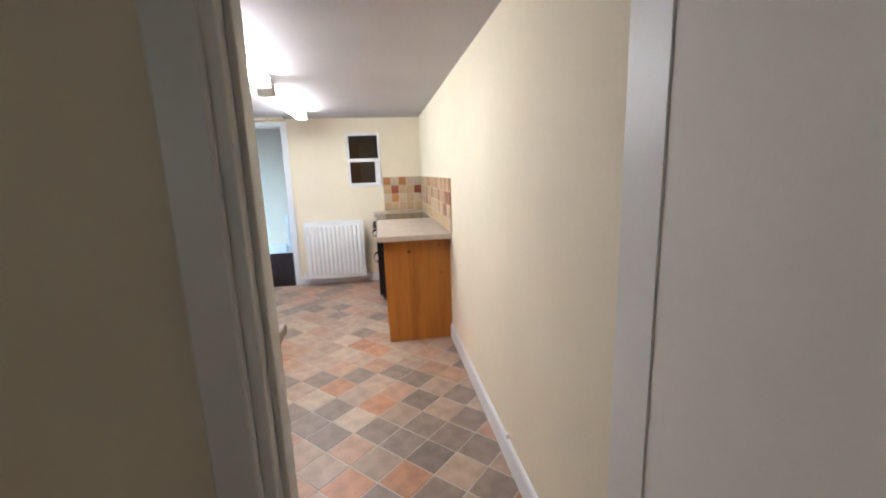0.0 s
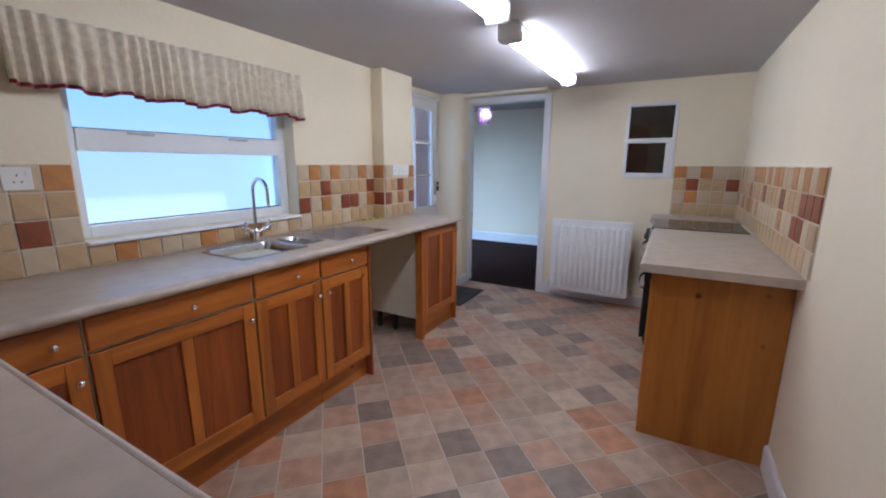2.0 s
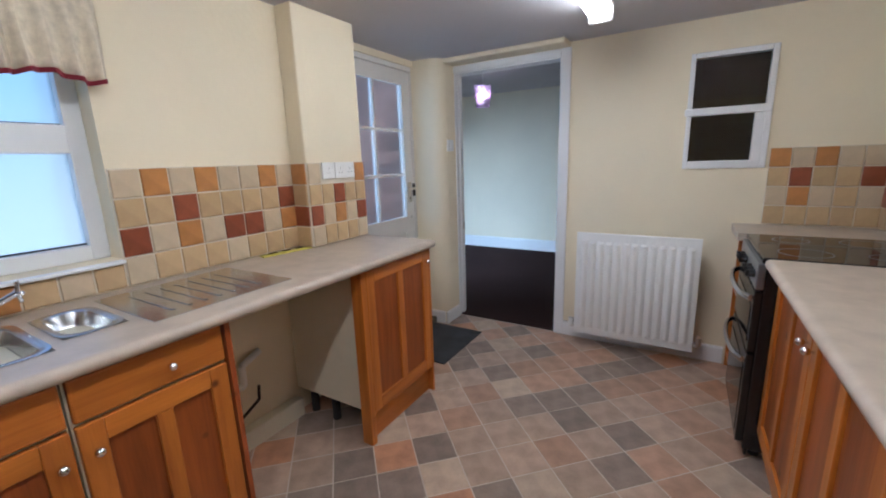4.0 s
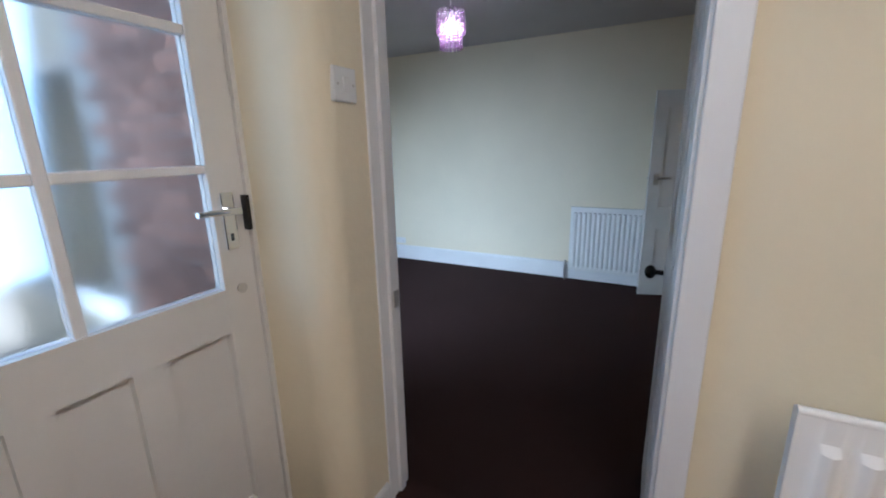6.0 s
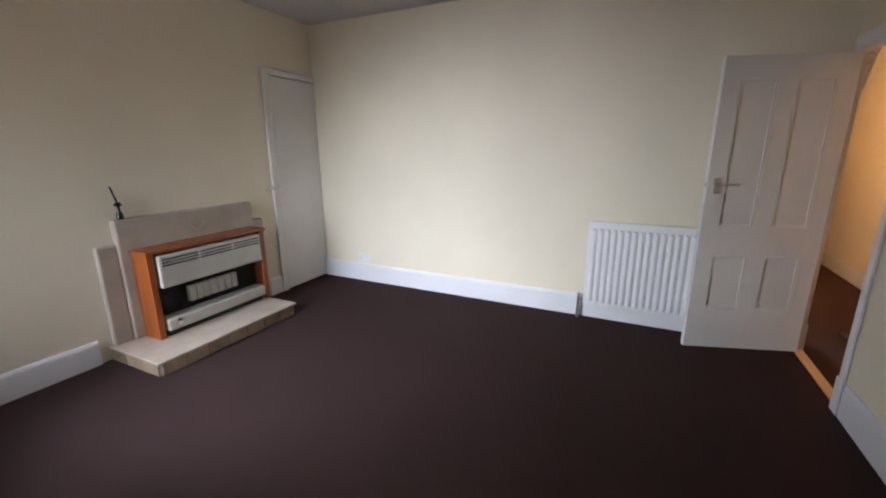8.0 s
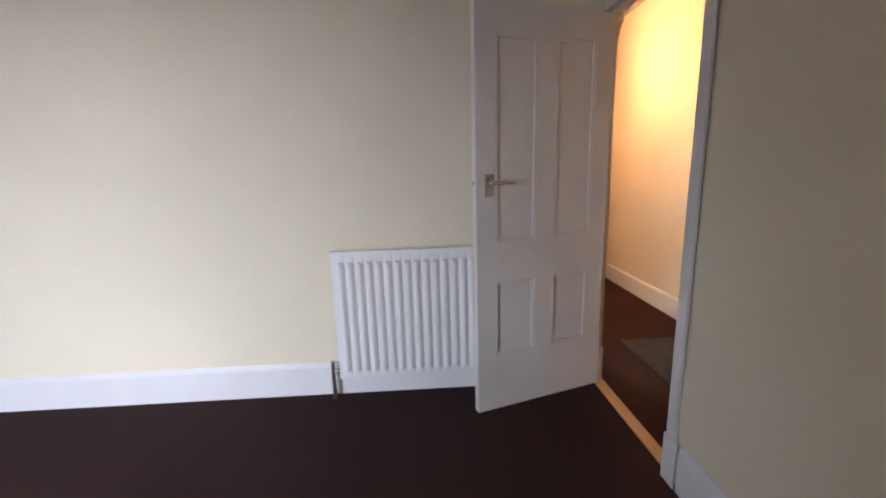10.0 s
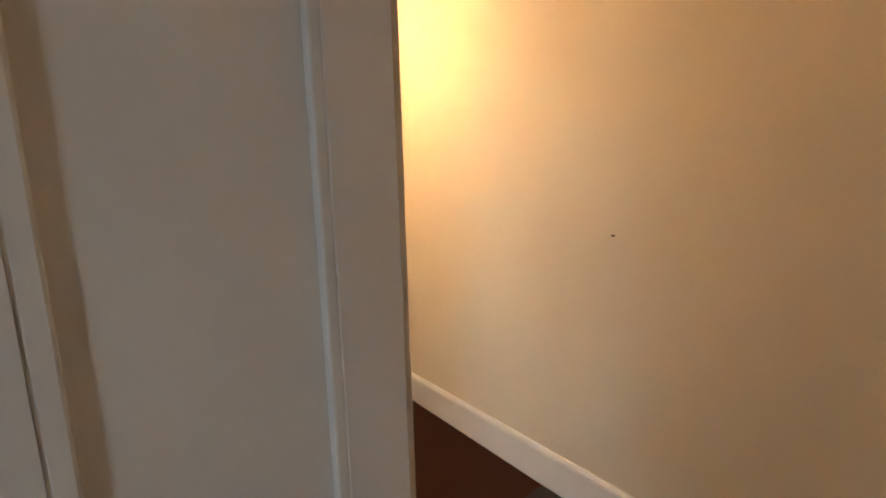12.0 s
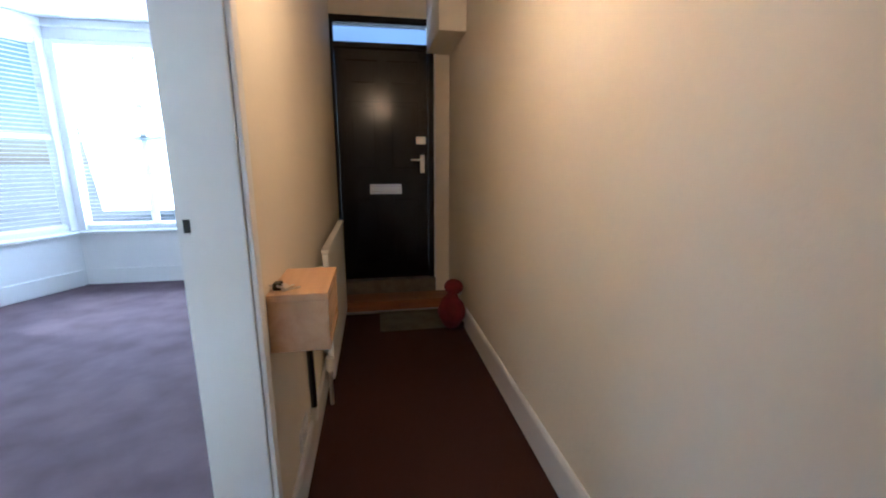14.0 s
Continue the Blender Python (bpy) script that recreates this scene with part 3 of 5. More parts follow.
def back_door():
    t = tagged(thing("door_back", (-1.03, 6.05, 0.05), "white half-glazed back door with six obscured panes", "door"), kind="structure")
    x0, x1 = -1.055, -1.012
    y0, y1 = 5.60, 6.455
    part("stile", bx(x0, x1, y0, y0 + 0.10, 0.06, 2.0, bevel=0.004), OLDWHITE, t)
    part("stile", bx(x0, x1, y1 - 0.10, y1, 0.06, 2.0, bevel=0.004), OLDWHITE, t)
    part("top_rail", bx(x0, x1, y0 + 0.10, y1 - 0.10, 1.90, 2.0), OLDWHITE, t)
    part("lock_rail", bx(x0, x1, y0 + 0.10, y1 - 0.10, 0.775, 0.905), OLDWHITE, t)
    part("bottom_rail", bx(x0, x1, y0 + 0.10, y1 - 0.10, 0.06, 0.20), OLDWHITE, t)
    for i in range(3):
        a = y0 + 0.10 + i * 0.2183
        part("lower_panel", bx(x0 + 0.004, x1 - 0.026, a, a + 0.2183, 0.20, 0.775), OLDWHITE, t)
        if i:
            part("muntin", bx(x1 - 0.0259, x1 - 0.001, a - 0.038, a + 0.038, 0.20, 0.775), OLDWHITE, t)
    mid = (y0 + y1) / 2
    part("glazing_bar", bx(x0 + 0.005, x1 - 0.003, mid - 0.012, mid + 0.012, 0.905, 1.90, bevel=0.004), WHITE, t)
    for k in (1, 2):
        z = 0.905 + k * 0.3317
        for a, b in ((y0 + 0.10, mid - 0.012), (mid + 0.012, y1 - 0.10)):
            part("glazing_bar", bx(x0 + 0.005, x1 - 0.003, a, b, z - 0.012, z + 0.012, bevel=0.004), WHITE, t)
    for k in range(3):
        for a, b in ((y0 + 0.10, mid - 0.012), (mid + 0.012, y1 - 0.10)):
            z = 0.905 + k * 0.3317
            p = part("pane", bx(-1.036, -1.032, a, b, z + (0.012 if k else 0), z + 0.3317 - (0.012 if k < 2 else 0)), TEXTURED, t)
            p.visible_shadow = False
    pl = part("handle_plate", bx(x1, x1 + 0.008, 6.375, 6.415, 1.015, 1.175, bevel=0.004), CHROME, t)
    bm = bmesh.new()
    tube(bm, (x1 + 0.008, 6.395, 1.125), (x1 + 0.05, 6.395, 1.125), 0.010)
    tube(bm, (x1 + 0.048, 6.40, 1.125), (x1 + 0.052, 6.28, 1.13), 0.010, 0.007)
    part("lever", bm, CHROME, pl, smooth=True)
    part("keyhole", bx(x1 + 0.008, x1 + 0.0095, 6.391, 6.399, 1.04, 1.06), BLACK, pl)
    part("lock_case", bx(x1, x1 + 0.02, 6.441, 6.4535, 1.063, 1.162), BLACK, t, "black rim lock keep")
    part("cylinder", tube(bmesh.new(), (x1, 6.405, 0.897), (x1 + 0.006, 6.405, 0.897), 0.015), NICKEL, t)
    part("jamb", bx(-1.07, -1.0, 6.456, 6.4695, 0.05, 2.034), OLDWHITE, t)
    part("jamb", bx(-1.07, -1.0, 5.571, 5.599, 0.05, 2.034), OLDWHITE, t)
    part("head", bx(-1.07, -0.99, 5.599, 6.456, 2.001, 2.034), OLDWHITE, t)
    structure("back_step", bx(-1.10, -0.83, 5.58, 6.455, -0.005, 0.052, bevel=0.012), STONE, "worn dark stone step under the back door")


back_door()


def front_door():
    t = tagged(thing("door_front", (0.90, 14.06, 0.0), "black gloss six-panel front door with a glazed fanlight", "door"), kind="structure")
    y0, y1 = 14.075, 14.12
    x0, x1 = 0.535, 1.305
    pans = [(0.085, 0.345, 1.66, 1.87), (0.425, 0.685, 1.66, 1.87), (0.085, 0.345, 0.95, 1.54), (0.425, 0.685, 0.95, 1.54), (0.085, 0.345, 0.14, 0.74), (0.425, 0.685, 0.14, 0.74)]
    bm = bmesh.new()
    xs = [0, 0.085, 0.345, 0.425, 0.685, x1 - x0]
    for a, b in zip(xs, xs[1:]):
        low = 0.0
        for p in sorted((p for p in pans if p[0] <= a and p[1] >= b), key=lambda p: p[2]):
            cube(bm, x0 + a, x0 + b, y0, y1, (0.02 + low) if low else 0.0, 0.02 + p[2])
            low = p[3]
        cube(bm, x0 + a, x0 + b, y0, y1, (0.02 + low) if low else 0.0, 1.975)
    part("leaf", bm, DARKDOOR, t)
    for a, b, c, d in pans:
        part("panel", bx(x0 + a, x0 + b, y0 + 0.016, y1 - 0.01, 0.02 + c, 0.02 + d), DARKDOOR, t)
        part("raised_field", bx(x0 + a + 0.035, x0 + b - 0.035, y0 + 0.004, y0 + 0.0159, 0.055 + c, d - 0.015, bevel=0.004), DARKDOOR, t)
    part("jamb", bx(XH1 + 0.006, 0.533, 14.05, 14.16, 0.0, 2.22, bevel=0.003), DARKDOOR, t)
    part("jamb", bx(1.307, 1.355, 14.05, 14.16, 0.0, 2.22, bevel=0.003), DARKDOOR, t)
    part("transom", bx(0.533, 1.307, 14.05, 14.16, 1.977, 2.02, bevel=0.003), DARKDOOR, t)
    part("head", bx(0.533, 1.307, 14.05, 14.16, 2.165, 2.22, bevel=0.003), DARKDOOR, t)
    p = part("fanlight_pane", bx(0.533, 1.307, 14.11, 14.114, 2.02, 2.165), TEXTURED, t)
    p.visible_shadow = False
    lb = part("letter_box", bx(0.785, 1.065, y0 - 0.010, y0, 0.775, 0.865, bevel=0.003), STEEL, t, "brushed steel letter plate")
    part("flap", bx(0.805, 1.045, y0 - 0.014, y0 - 0.0101, 0.80, 0.845, bevel=0.002), STEEL, lb)
    part("night_latch", bx(1.20, 1.285, y0 - 0.03, y0, 1.21, 1.275, bevel=0.006), NICKEL, t, "white metal night latch")
    pl = part("handle_plate", bx(1.235, 1.275, y0 - 0.009, y0, 0.96, 1.12, bevel=0.004), NICKEL, t)
    bm = bmesh.new()
    tube(bm, (1.255, y0 - 0.009, 1.075), (1.255, y0 - 0.05, 1.075), 0.010)
    tube(bm, (1.255, y0 - 0.048, 1.075), (1.15, y0 - 0.05, 1.075), 0.009, 0.007)
    part("lever", bm, NICKEL, pl, smooth=True)
    structure("front_sill", bx(XH1 + 0.006, 1.36, 13.99, 14.20, -0.16, -0.001, bevel=0.006), STONE, "worn timber and stone sill of the front door")
    structure("front_step", bx(XH1 + 0.006, XW, 13.75, 13.99, -0.32, -0.12, bevel=0.008), STEPWOOD, "varnished wooden step below the front door")
    structure("front_trim", bx(1.3605, 1.372, 14.04, 14.079, -0.12, 1.954), WHITE)
    structure("step_nosing", bx(XH1 + 0.02, XW - 0.02, 13.738, 13.749, LOW, LOW + 0.02), NICKEL)


front_door()


def cupboard_door():
    t = tagged(thing("door_cupboard", (XF, 10.0, LOW), "plain white flush cupboard door in the chimney alcove", "door"), kind="structure")
    part("leaf", bx(XF, XF + 0.022, 9.74, 10.325, LOW + 0.012, 1.845, bevel=0.003), OLDWHITE, t)
    part("jamb", bx(XF, XF + 0.028, 9.665, 9.735, LOW, 1.905, bevel=0.003), OLDWHITE, t)
    part("head", bx(XF, XF + 0.028, 9.735, 10.325, 1.852, 1.905, bevel=0.003), OLDWHITE, t)
    h = part("handle_plate", bx(XF + 0.028, XF + 0.036, 9.68, 9.72, 0.80, 0.86, bevel=0.002), NICKEL, t)
    part("lever", tube(bmesh.new(), (XF + 0.045, 9.56, 0.815), (XF + 0.045, 9.71, 0.825), 0.010), NICKEL, h)
    part("latch", bx(XF + 0.028, XF + 0.05, 9.60, 9.75, 0.835, 0.85), NICKEL, t)


cupboard_door()

# ---- windows ----


def kitchen_window():
    t = tagged(thing("window_kitchen", (-0.97, 3.79, 1.02), "white framed window with pale obscured glass over the sink", "window"), kind="structure")
    x0, x1 = -1.02, -0.95
    y0, y1, z0, z1, w = 3.22, 4.36, 1.02, 1.86, 0.055
    part("frame", bx(x0, x1, y0, y0 + w, z0, z1, bevel=0.004), PVC, t)
    part("frame", bx(x0, x1, y1 - w, y1, z0, z1, bevel=0.004), PVC, t)
    part("frame", bx(x0, x1, y0 + w, y1 - w, z0, z0 + w, bevel=0.004), PVC, t)
    part("frame", bx(x0, x1, y0 + w, y1 - w, z1 - w, z1, bevel=0.004), PVC, t)
    part("transom", bx(x0, x1 + 0.012, y0 + w, y1 - w, 1.40, 1.495, bevel=0.006), PVC, t)
    for y in (3.55, 4.05):
        h = part("handle_base", bx(x1 + 0.012, x1 + 0.02, y - 0.03, y + 0.03, 1.475, 1.49, bevel=0.002), NICKEL, t)
        part("handle", bx(x1 + 0.02, x1 + 0.032, y - 0.09, y + 0.02, 1.478, 1.488, bevel=0.003), NICKEL, h)
    for a, b in ((z0 + w, 1.40), (1.495, z1 - w)):
        p = part("pane", bx(-0.99, -0.986, y0 + w, y1 - w, a, b), FROST, t)
        p.visible_shadow = False
        part("gasket", bx(-0.9859, -0.98, y0 + w, y1 - w, a, a + 0.006), RUBBER, t)
    part("sill", bx(-0.949, -0.83, y0, y1, 1.006, 1.019, bevel=0.004), PVC, t)


kitchen_window()


def hatch_window():
    t = tagged(thing("window_hatch", (1.06, YE, 1.23), "small white internal window with two dark panes", "window"), kind="structure")
    x0, x1, z0, z1 = 0.86, 1.27, 1.235, 1.895
    y0, y1 = YE - 0.014, YE + 0.05
    part("frame", bx(x0, x0 + 0.026, y0, y1, z0, z1, bevel=0.004), WHITE, t)
    part("frame", bx(x1 - 0.03, x1, y0, y1, z0, z1, bevel=0.004), WHITE, t)
    part("frame", bx(x0 + 0.026, x1 - 0.03, y0, y1, z0, z0 + 0.045, bevel=0.004), WHITE, t)
    part("frame", bx(x0 + 0.026, x1 - 0.03, y0, y1, z1 - 0.03, z1, bevel=0.004), WHITE, t)
    part("transom", bx(x0 - 0.01, x1 - 0.005, y0 - 0.015, y1 - 0.001, 1.545, 1.585, bevel=0.004), WHITE, t)
    part("casement_stile", bx(x1 - 0.075, x1 - 0.031, y0 + 0.004, y1 - 0.01, z0 + 0.045, 1.545), WHITE, t)
    part("pane", bx(x0 + 0.026, x1 - 0.03, YE + 0.02, YE + 0.024, 1.585, z1 - 0.03), HATCHGLASS, t)
    part("pane", bx(x0 + 0.026, x1 - 0.075, YE + 0.02, YE + 0.024, z0 + 0.045, 1.545), HATCHGLASS, t)
    # box added behind the panes; its dark colour replaces the unlit space beyond
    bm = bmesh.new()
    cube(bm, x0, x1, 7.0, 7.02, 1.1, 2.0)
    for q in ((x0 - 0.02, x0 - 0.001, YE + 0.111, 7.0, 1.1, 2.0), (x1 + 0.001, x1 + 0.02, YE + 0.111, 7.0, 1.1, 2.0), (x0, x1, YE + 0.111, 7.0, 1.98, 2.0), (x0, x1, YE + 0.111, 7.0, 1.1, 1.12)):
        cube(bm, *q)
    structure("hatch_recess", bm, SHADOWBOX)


hatch_window()


def bay():
    pts = [(-2.70, 14.17), (-2.22, 15.13), (-0.78, 15.13), (-0.30, 14.17)]
    t = tagged(thing("window_bay", (-1.5, 15.1, LOW), "white painted bay window with sashes and lowered slatted blinds", "window"), kind="structure")
    slat = None
    for (ax, ay), (bx_, by) in zip(pts, pts[1:]):
        L = math.hypot(bx_ - ax, by - ay)
        m = Matrix.Translation((ax, ay, 0)) @ Matrix.Rotation(math.atan2(by - ay, bx_ - ax), 4, "Z")
        part("apron", bx(0, L, 0.0, 0.12, LOW, 0.33, m=m), WHITE, t)
        part("skirting", bx(0.03, L - 0.03, -0.02, -0.001, LOW, LOW + 0.17, bevel=0.004, m=m), WHITE, t)
        part("sill", bx(0.0, L, -0.06, 0.10, 0.331, 0.36, bevel=0.006, m=m), WHITE, t)
        part("fascia", bx(0, L, -0.01, 0.12, 2.20, 2.37, m=m), WHITE, t)
        part("cornice", bx(0, L, -0.05, -0.011, 2.30, 2.369, bevel=0.01, m=m), WHITE, t)
        part("post", bx(-0.06, 0.07, 0.0, 0.12, 0.361, 2.199, bevel=0.008, m=m), WHITE, t)
        part("post", bx(L - 0.07, L + 0.06, 0.0, 0.119, 0.361, 2.199, bevel=0.008, m=m), WHITE, t)
        s = part("sash", bx(0.071, L - 0.071, 0.03, 0.07, 0.361, 0.43, m=m), WHITE, t)
        part("sash", bx(0.071, L - 0.071, 0.03, 0.07, 1.27, 1.32, m=m), WHITE, t)
        part("sash", bx(0.071, L - 0.071, 0.03, 0.07, 2.14, 2.199, m=m), WHITE, t)
        if L > 1.2:
            part("mullion", bx(L / 2 - 0.03, L / 2 + 0.03, 0.03, 0.07, 0.43, 2.14, m=m), WHITE, t)
        p = part("pane", bx(0.071, L - 0.071, 0.048, 0.052, 0.43, 1.27, m=m), PANE, t)
        p.visible_shadow = False
        p = part("pane", bx(0.071, L - 0.071, 0.048, 0.052, 1.32, 2.14, m=m), PANE, t)
        p.visible_shadow = False
        bl = thing("venetian_blind", m @ Vector((L / 2, -0.02, 2.16)), "white slatted blind lowered over the bay sash", "blind", "blinds in the bay")
        part("head_rail", bx(0.08, L - 0.08, -0.005, 0.026, 2.155, 2.198, m=m), PVC, bl)
        part("bottom_rail", bx(0.08, L - 0.08, 0.0, 0.022, 0.40, 0.415, m=m), PVC, bl)
        me = None
        for k in range(44):
            z = 0.44 + k * 0.0388
            mm = m @ Matrix.Translation((L / 2, 0.010, z)) @ Matrix.Rotation(radians(-14), 4, "X")
            if me is None:
                first = part("slat", bx(-(L / 2 - 0.085), L / 2 - 0.085, -0.008, 0.008, -0.0008, 0.0008), PVC, bl)
                me = first.data
                first.matrix_basis = mm
            else:
                o = new("slat", me)
                o.parent, o.matrix_parent_inverse = bl, world_of(bl).inverted()
                o.matrix_basis = mm


bay()

# unseen narrow side window of the first room, added only to let fill light in
nw = tagged(thing("fill_light_window", (0.06, 0.4, 1.3), "added narrow white framed window that lets fill light into the first room", "window"), kind="structure")
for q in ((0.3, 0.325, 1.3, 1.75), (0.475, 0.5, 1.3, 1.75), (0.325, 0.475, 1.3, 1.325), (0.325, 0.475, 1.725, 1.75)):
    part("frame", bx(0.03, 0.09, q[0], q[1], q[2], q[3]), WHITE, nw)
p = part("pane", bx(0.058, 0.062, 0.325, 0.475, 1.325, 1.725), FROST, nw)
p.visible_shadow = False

# rear window of the dining room
dw = tagged(thing("window_dining", (-2.97, 6.74, 0.4), "white rear window lighting the dining room", "window"), kind="structure")
for q in ((-3.55, -3.49, 0.40, 1.75), (-2.46, -2.40, 0.40, 1.75), (-3.49, -2.46, 0.40, 0.46), (-3.49, -2.46, 1.69, 1.75)):
    part("frame", bx(q[0], q[1], 6.72, 6.78, q[2], q[3]), WHITE, dw)
p = part("pane", bx(-3.49, -2.46, 6.74, 6.744, 0.46, 1.69), PANE, dw)
p.visible_shadow = False
part("sill", bx(-3.60, -2.35, 6.801, 6.88, 0.37, 0.395), WHITE, dw)

# ---- kitchen units ----
FX = -0.30          # front plane of the left-hand units


def knob(parent, p, way):
    bm = bmesh.new()
    p, way = Vector(p), Vector(way)
    tube(bm, p, p + way * 0.014, 0.005, n=10)
    ball(bm, p + way * 0.020, 0.0125, u=12, v=8)
    part("knob", bm, CHROME, parent, "small chrome knob", smooth=True)


def shaker(parent, fx, way, y0, y1, z0, z1, fields, knob_at=None):
    """A framed pine door in the plane x = fx facing way, with upright fields divided by muntins."""
    a, b = sorted((fx, fx - way * 0.02))
    d = part("door", bx(a, b, y0, y0 + 0.055, z0, z1, bevel=0.003), PINE_Z, parent)
    part("stile", bx(a, b, y1 - 0.055, y1, z0, z1, bevel=0.003), PINE_Z, d)
    part("rail", bx(a + 0.0005, b - 0.0005, y0 + 0.055, y1 - 0.055, z0, z0 + 0.065, bevel=0.002), PINE_Y, d)
    part("rail", bx(a + 0.0005, b - 0.0005, y0 + 0.055, y1 - 0.055, z1 - 0.06, z1, bevel=0.002), PINE_Y, d)
    w = (y1 - y0 - 0.11) / fields
    c, e = sorted((fx - way * 0.011, fx - way * 0.017))
    for i in range(fields):
        lo = y0 + 0.055 + i * w
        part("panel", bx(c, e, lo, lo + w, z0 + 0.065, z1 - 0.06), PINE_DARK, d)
        if i:
            part("muntin", bx(a + 0.001, b - 0.001, lo - 0.022, lo + 0.022, z0 + 0.065, z1 - 0.06, bevel=0.003), PINE_Z, d)
    if knob_at:
        knob(d, (fx, *knob_at), (way, 0, 0))
    return d


def base_unit(y0, y1, fields, hinge, label):
    t = thing("base_cabinet", (-0.56, (y0 + y1) / 2, 0), label, "cabinet", "pine base cabinets under the window")
    part("carcass", bx(-0.85, FX - 0.021, y0 + 0.002, y1 - 0.002, 0.15, 0.868), CARCASS, t)
    part("plinth", bx(-0.40, -0.345, y0 + 0.001, y1 - 0.001, 0.0, 0.149), PINE_Y, t)
    dr = part("drawer", bx(FX - 0.02, FX, y0 + 0.006, y1 - 0.006, 0.748, 0.862, bevel=0.006), PINE_Y, t)
    knob(dr, (FX, (y0 + y1) / 2 + 0.03, 0.803), (1, 0, 0))
    ky = y1 - 0.035 if hinge == "near" else y0 + 0.035
    shaker(t, FX, 1, y0 + 0.006, y1 - 0.006, 0.155, 0.738, fields, (ky, 0.665))
    return t


base_unit(2.76, 2.98, 1, "near", "narrow honey pine base cabinet with a drawer above")
base_unit(2.98, 3.588, 2, "near", "wide honey pine base cabinet with a drawer under the sink")
base_unit(3.588, 3.989, 2, "near", "honey pine base cabinet with drawer and two-panel door")
base_unit(3.989, 4.375, 2, "far", "honey pine base cabinet beside the empty appliance space")

t = thing("end_cabinet", (-0.56, 5.28, 0), "honey pine end cabinet with cream side and full-height door", "cabinet")
part("carcass", bx(-0.85, FX - 0.021, 5.03, 5.545, 0.15, 0.868), CARCASS, t)
part("end_panel", bx(-0.75, FX + 0.002, 5.546, 5.56, 0.0, 0.868, bevel=0.002), PINE_Z, t)
part("stile", bx(-0.36, FX + 0.002, 4.995, 5.029, 0.0, 0.868, bevel=0.003), PINE_Z, t)
part("plinth", bx(-0.37, -0.335, 5.03, 5.545, 0.0, 0.149), PINE_Y, t)
shaker(t, FX, 1, 5.032, 5.544, 0.155, 0.862, 2, (5.512, 0.80))
part("foot", tube(bmesh.new(), (-0.62, 5.08, 0), (-0.62, 5.08, 0.15), 0.022), RUBBER, t)
part("foot", tube(bmesh.new(), (-0.78, 5.08, 0), (-0.78, 5.08, 0.15), 0.022), RUBBER, t)

t = thing("sink_side_panel", (-0.58, 4.39, 0), "pine panel closing the cabinets beside the appliance space", "panel")
part("board", bx(-0.85, FX + 0.002, 4.377, 4.395, 0.0, 0.868, bevel=0.002), CHERRY, t)

# pipes in the appliance space
t = thing("waste_pipe", (-0.80, 4.52, 0.3), "white plastic waste pipe on the wall of the appliance space", "pipe")
part("pipe", tube(bmesh.new(), (-0.82, 4.50, 0.0), (-0.82, 4.50, 0.80), 0.021), PLASTIC, t, smooth=True)
bm = bmesh.new()
tube(bm, (-0.83, 4.62, 0.50), (-0.83, 4.64, 0.32), 0.016)
tube(bm, (-0.83, 4.64, 0.32), (-0.83, 4.72, 0.32), 0.016)
tube(bm, (-0.83, 4.72, 0.32), (-0.83, 4.72, 0.42), 0.016)
tube(bm, (-0.83, 4.72, 0.42), (-0.83, 4.82, 0.46), 0.016)
part("trap", bm, PLASTIC, t, smooth=True)
bm = bmesh.new()
q = [(-0.81, 4.78, 0.30), (-0.79, 4.76, 0.24), (-0.79, 4.66, 0.19), (-0.79, 4.52, 0.15), (-0.80, 4.41, 0.08)]
for a, b in zip(q, q[1:]):
    tube(bm, a, b, 0.007, n=8)
part("hose", bm, RUBBER, t, "thin black hose", smooth=True)
t = thing("wall_batten", (-0.85, 4.7, 0.05), "low painted ledge along the appliance space wall", "ledge")
part("ledge", bx(-0.859, -0.80, 4.40, 5.02, 0.0, 0.10, bevel=0.006), CARCASS, t)


def worktop(name, x0, x1, y0, y1, label, holes=(), front="+x"):
    t = thing(name, ((x0 + x1) / 2, (y0 + y1) / 2, 0.87), label, "worktop")
    bm = bmesh.new()
    xs = sorted({x0, x1, *[h[0] for h in holes], *[h[1] for h in holes]})
    for a, b in zip(xs, xs[1:]):
        low = y0
        for h in sorted((h for h in holes if h[0] <= a and h[1] >= b), key=lambda h: h[2]):
            cube(bm, a, b, low, h[2], 0.87, 0.91)
            low = h[3]
        cube(bm, a, b, low, y1, 0.87, 0.91)
    bmesh.ops.remove_doubles(bm, verts=bm.verts, dist=1e-5)
    part("slab", bm, WORKTOP, t)
    return t


def rounded_edge(parent, x, y0, y1, way):
    """The bullnose front of a worktop along y."""
    bm = bmesh.new()
    prof = [(0, 0)] + [(way * 0.02 * math.sin(radians(a)), 0.02 - 0.02 * math.cos(radians(a))) for a in range(15, 180, 15)] + [(0, 0.04)]
    ends = [[bm.verts.new((x + d, y, 0.87 + z)) for d, z in prof] for y in (y0, y1)]
    for i in range(len(prof) - 1):
        bm.faces.new((ends[0][i], ends[0][i + 1], ends[1][i + 1], ends[1][i]))
    bm.faces.new(ends[0])
    bm.faces.new(ends[1][::-1])
    part("front_edge", bm, WORKTOP, parent, smooth=True)


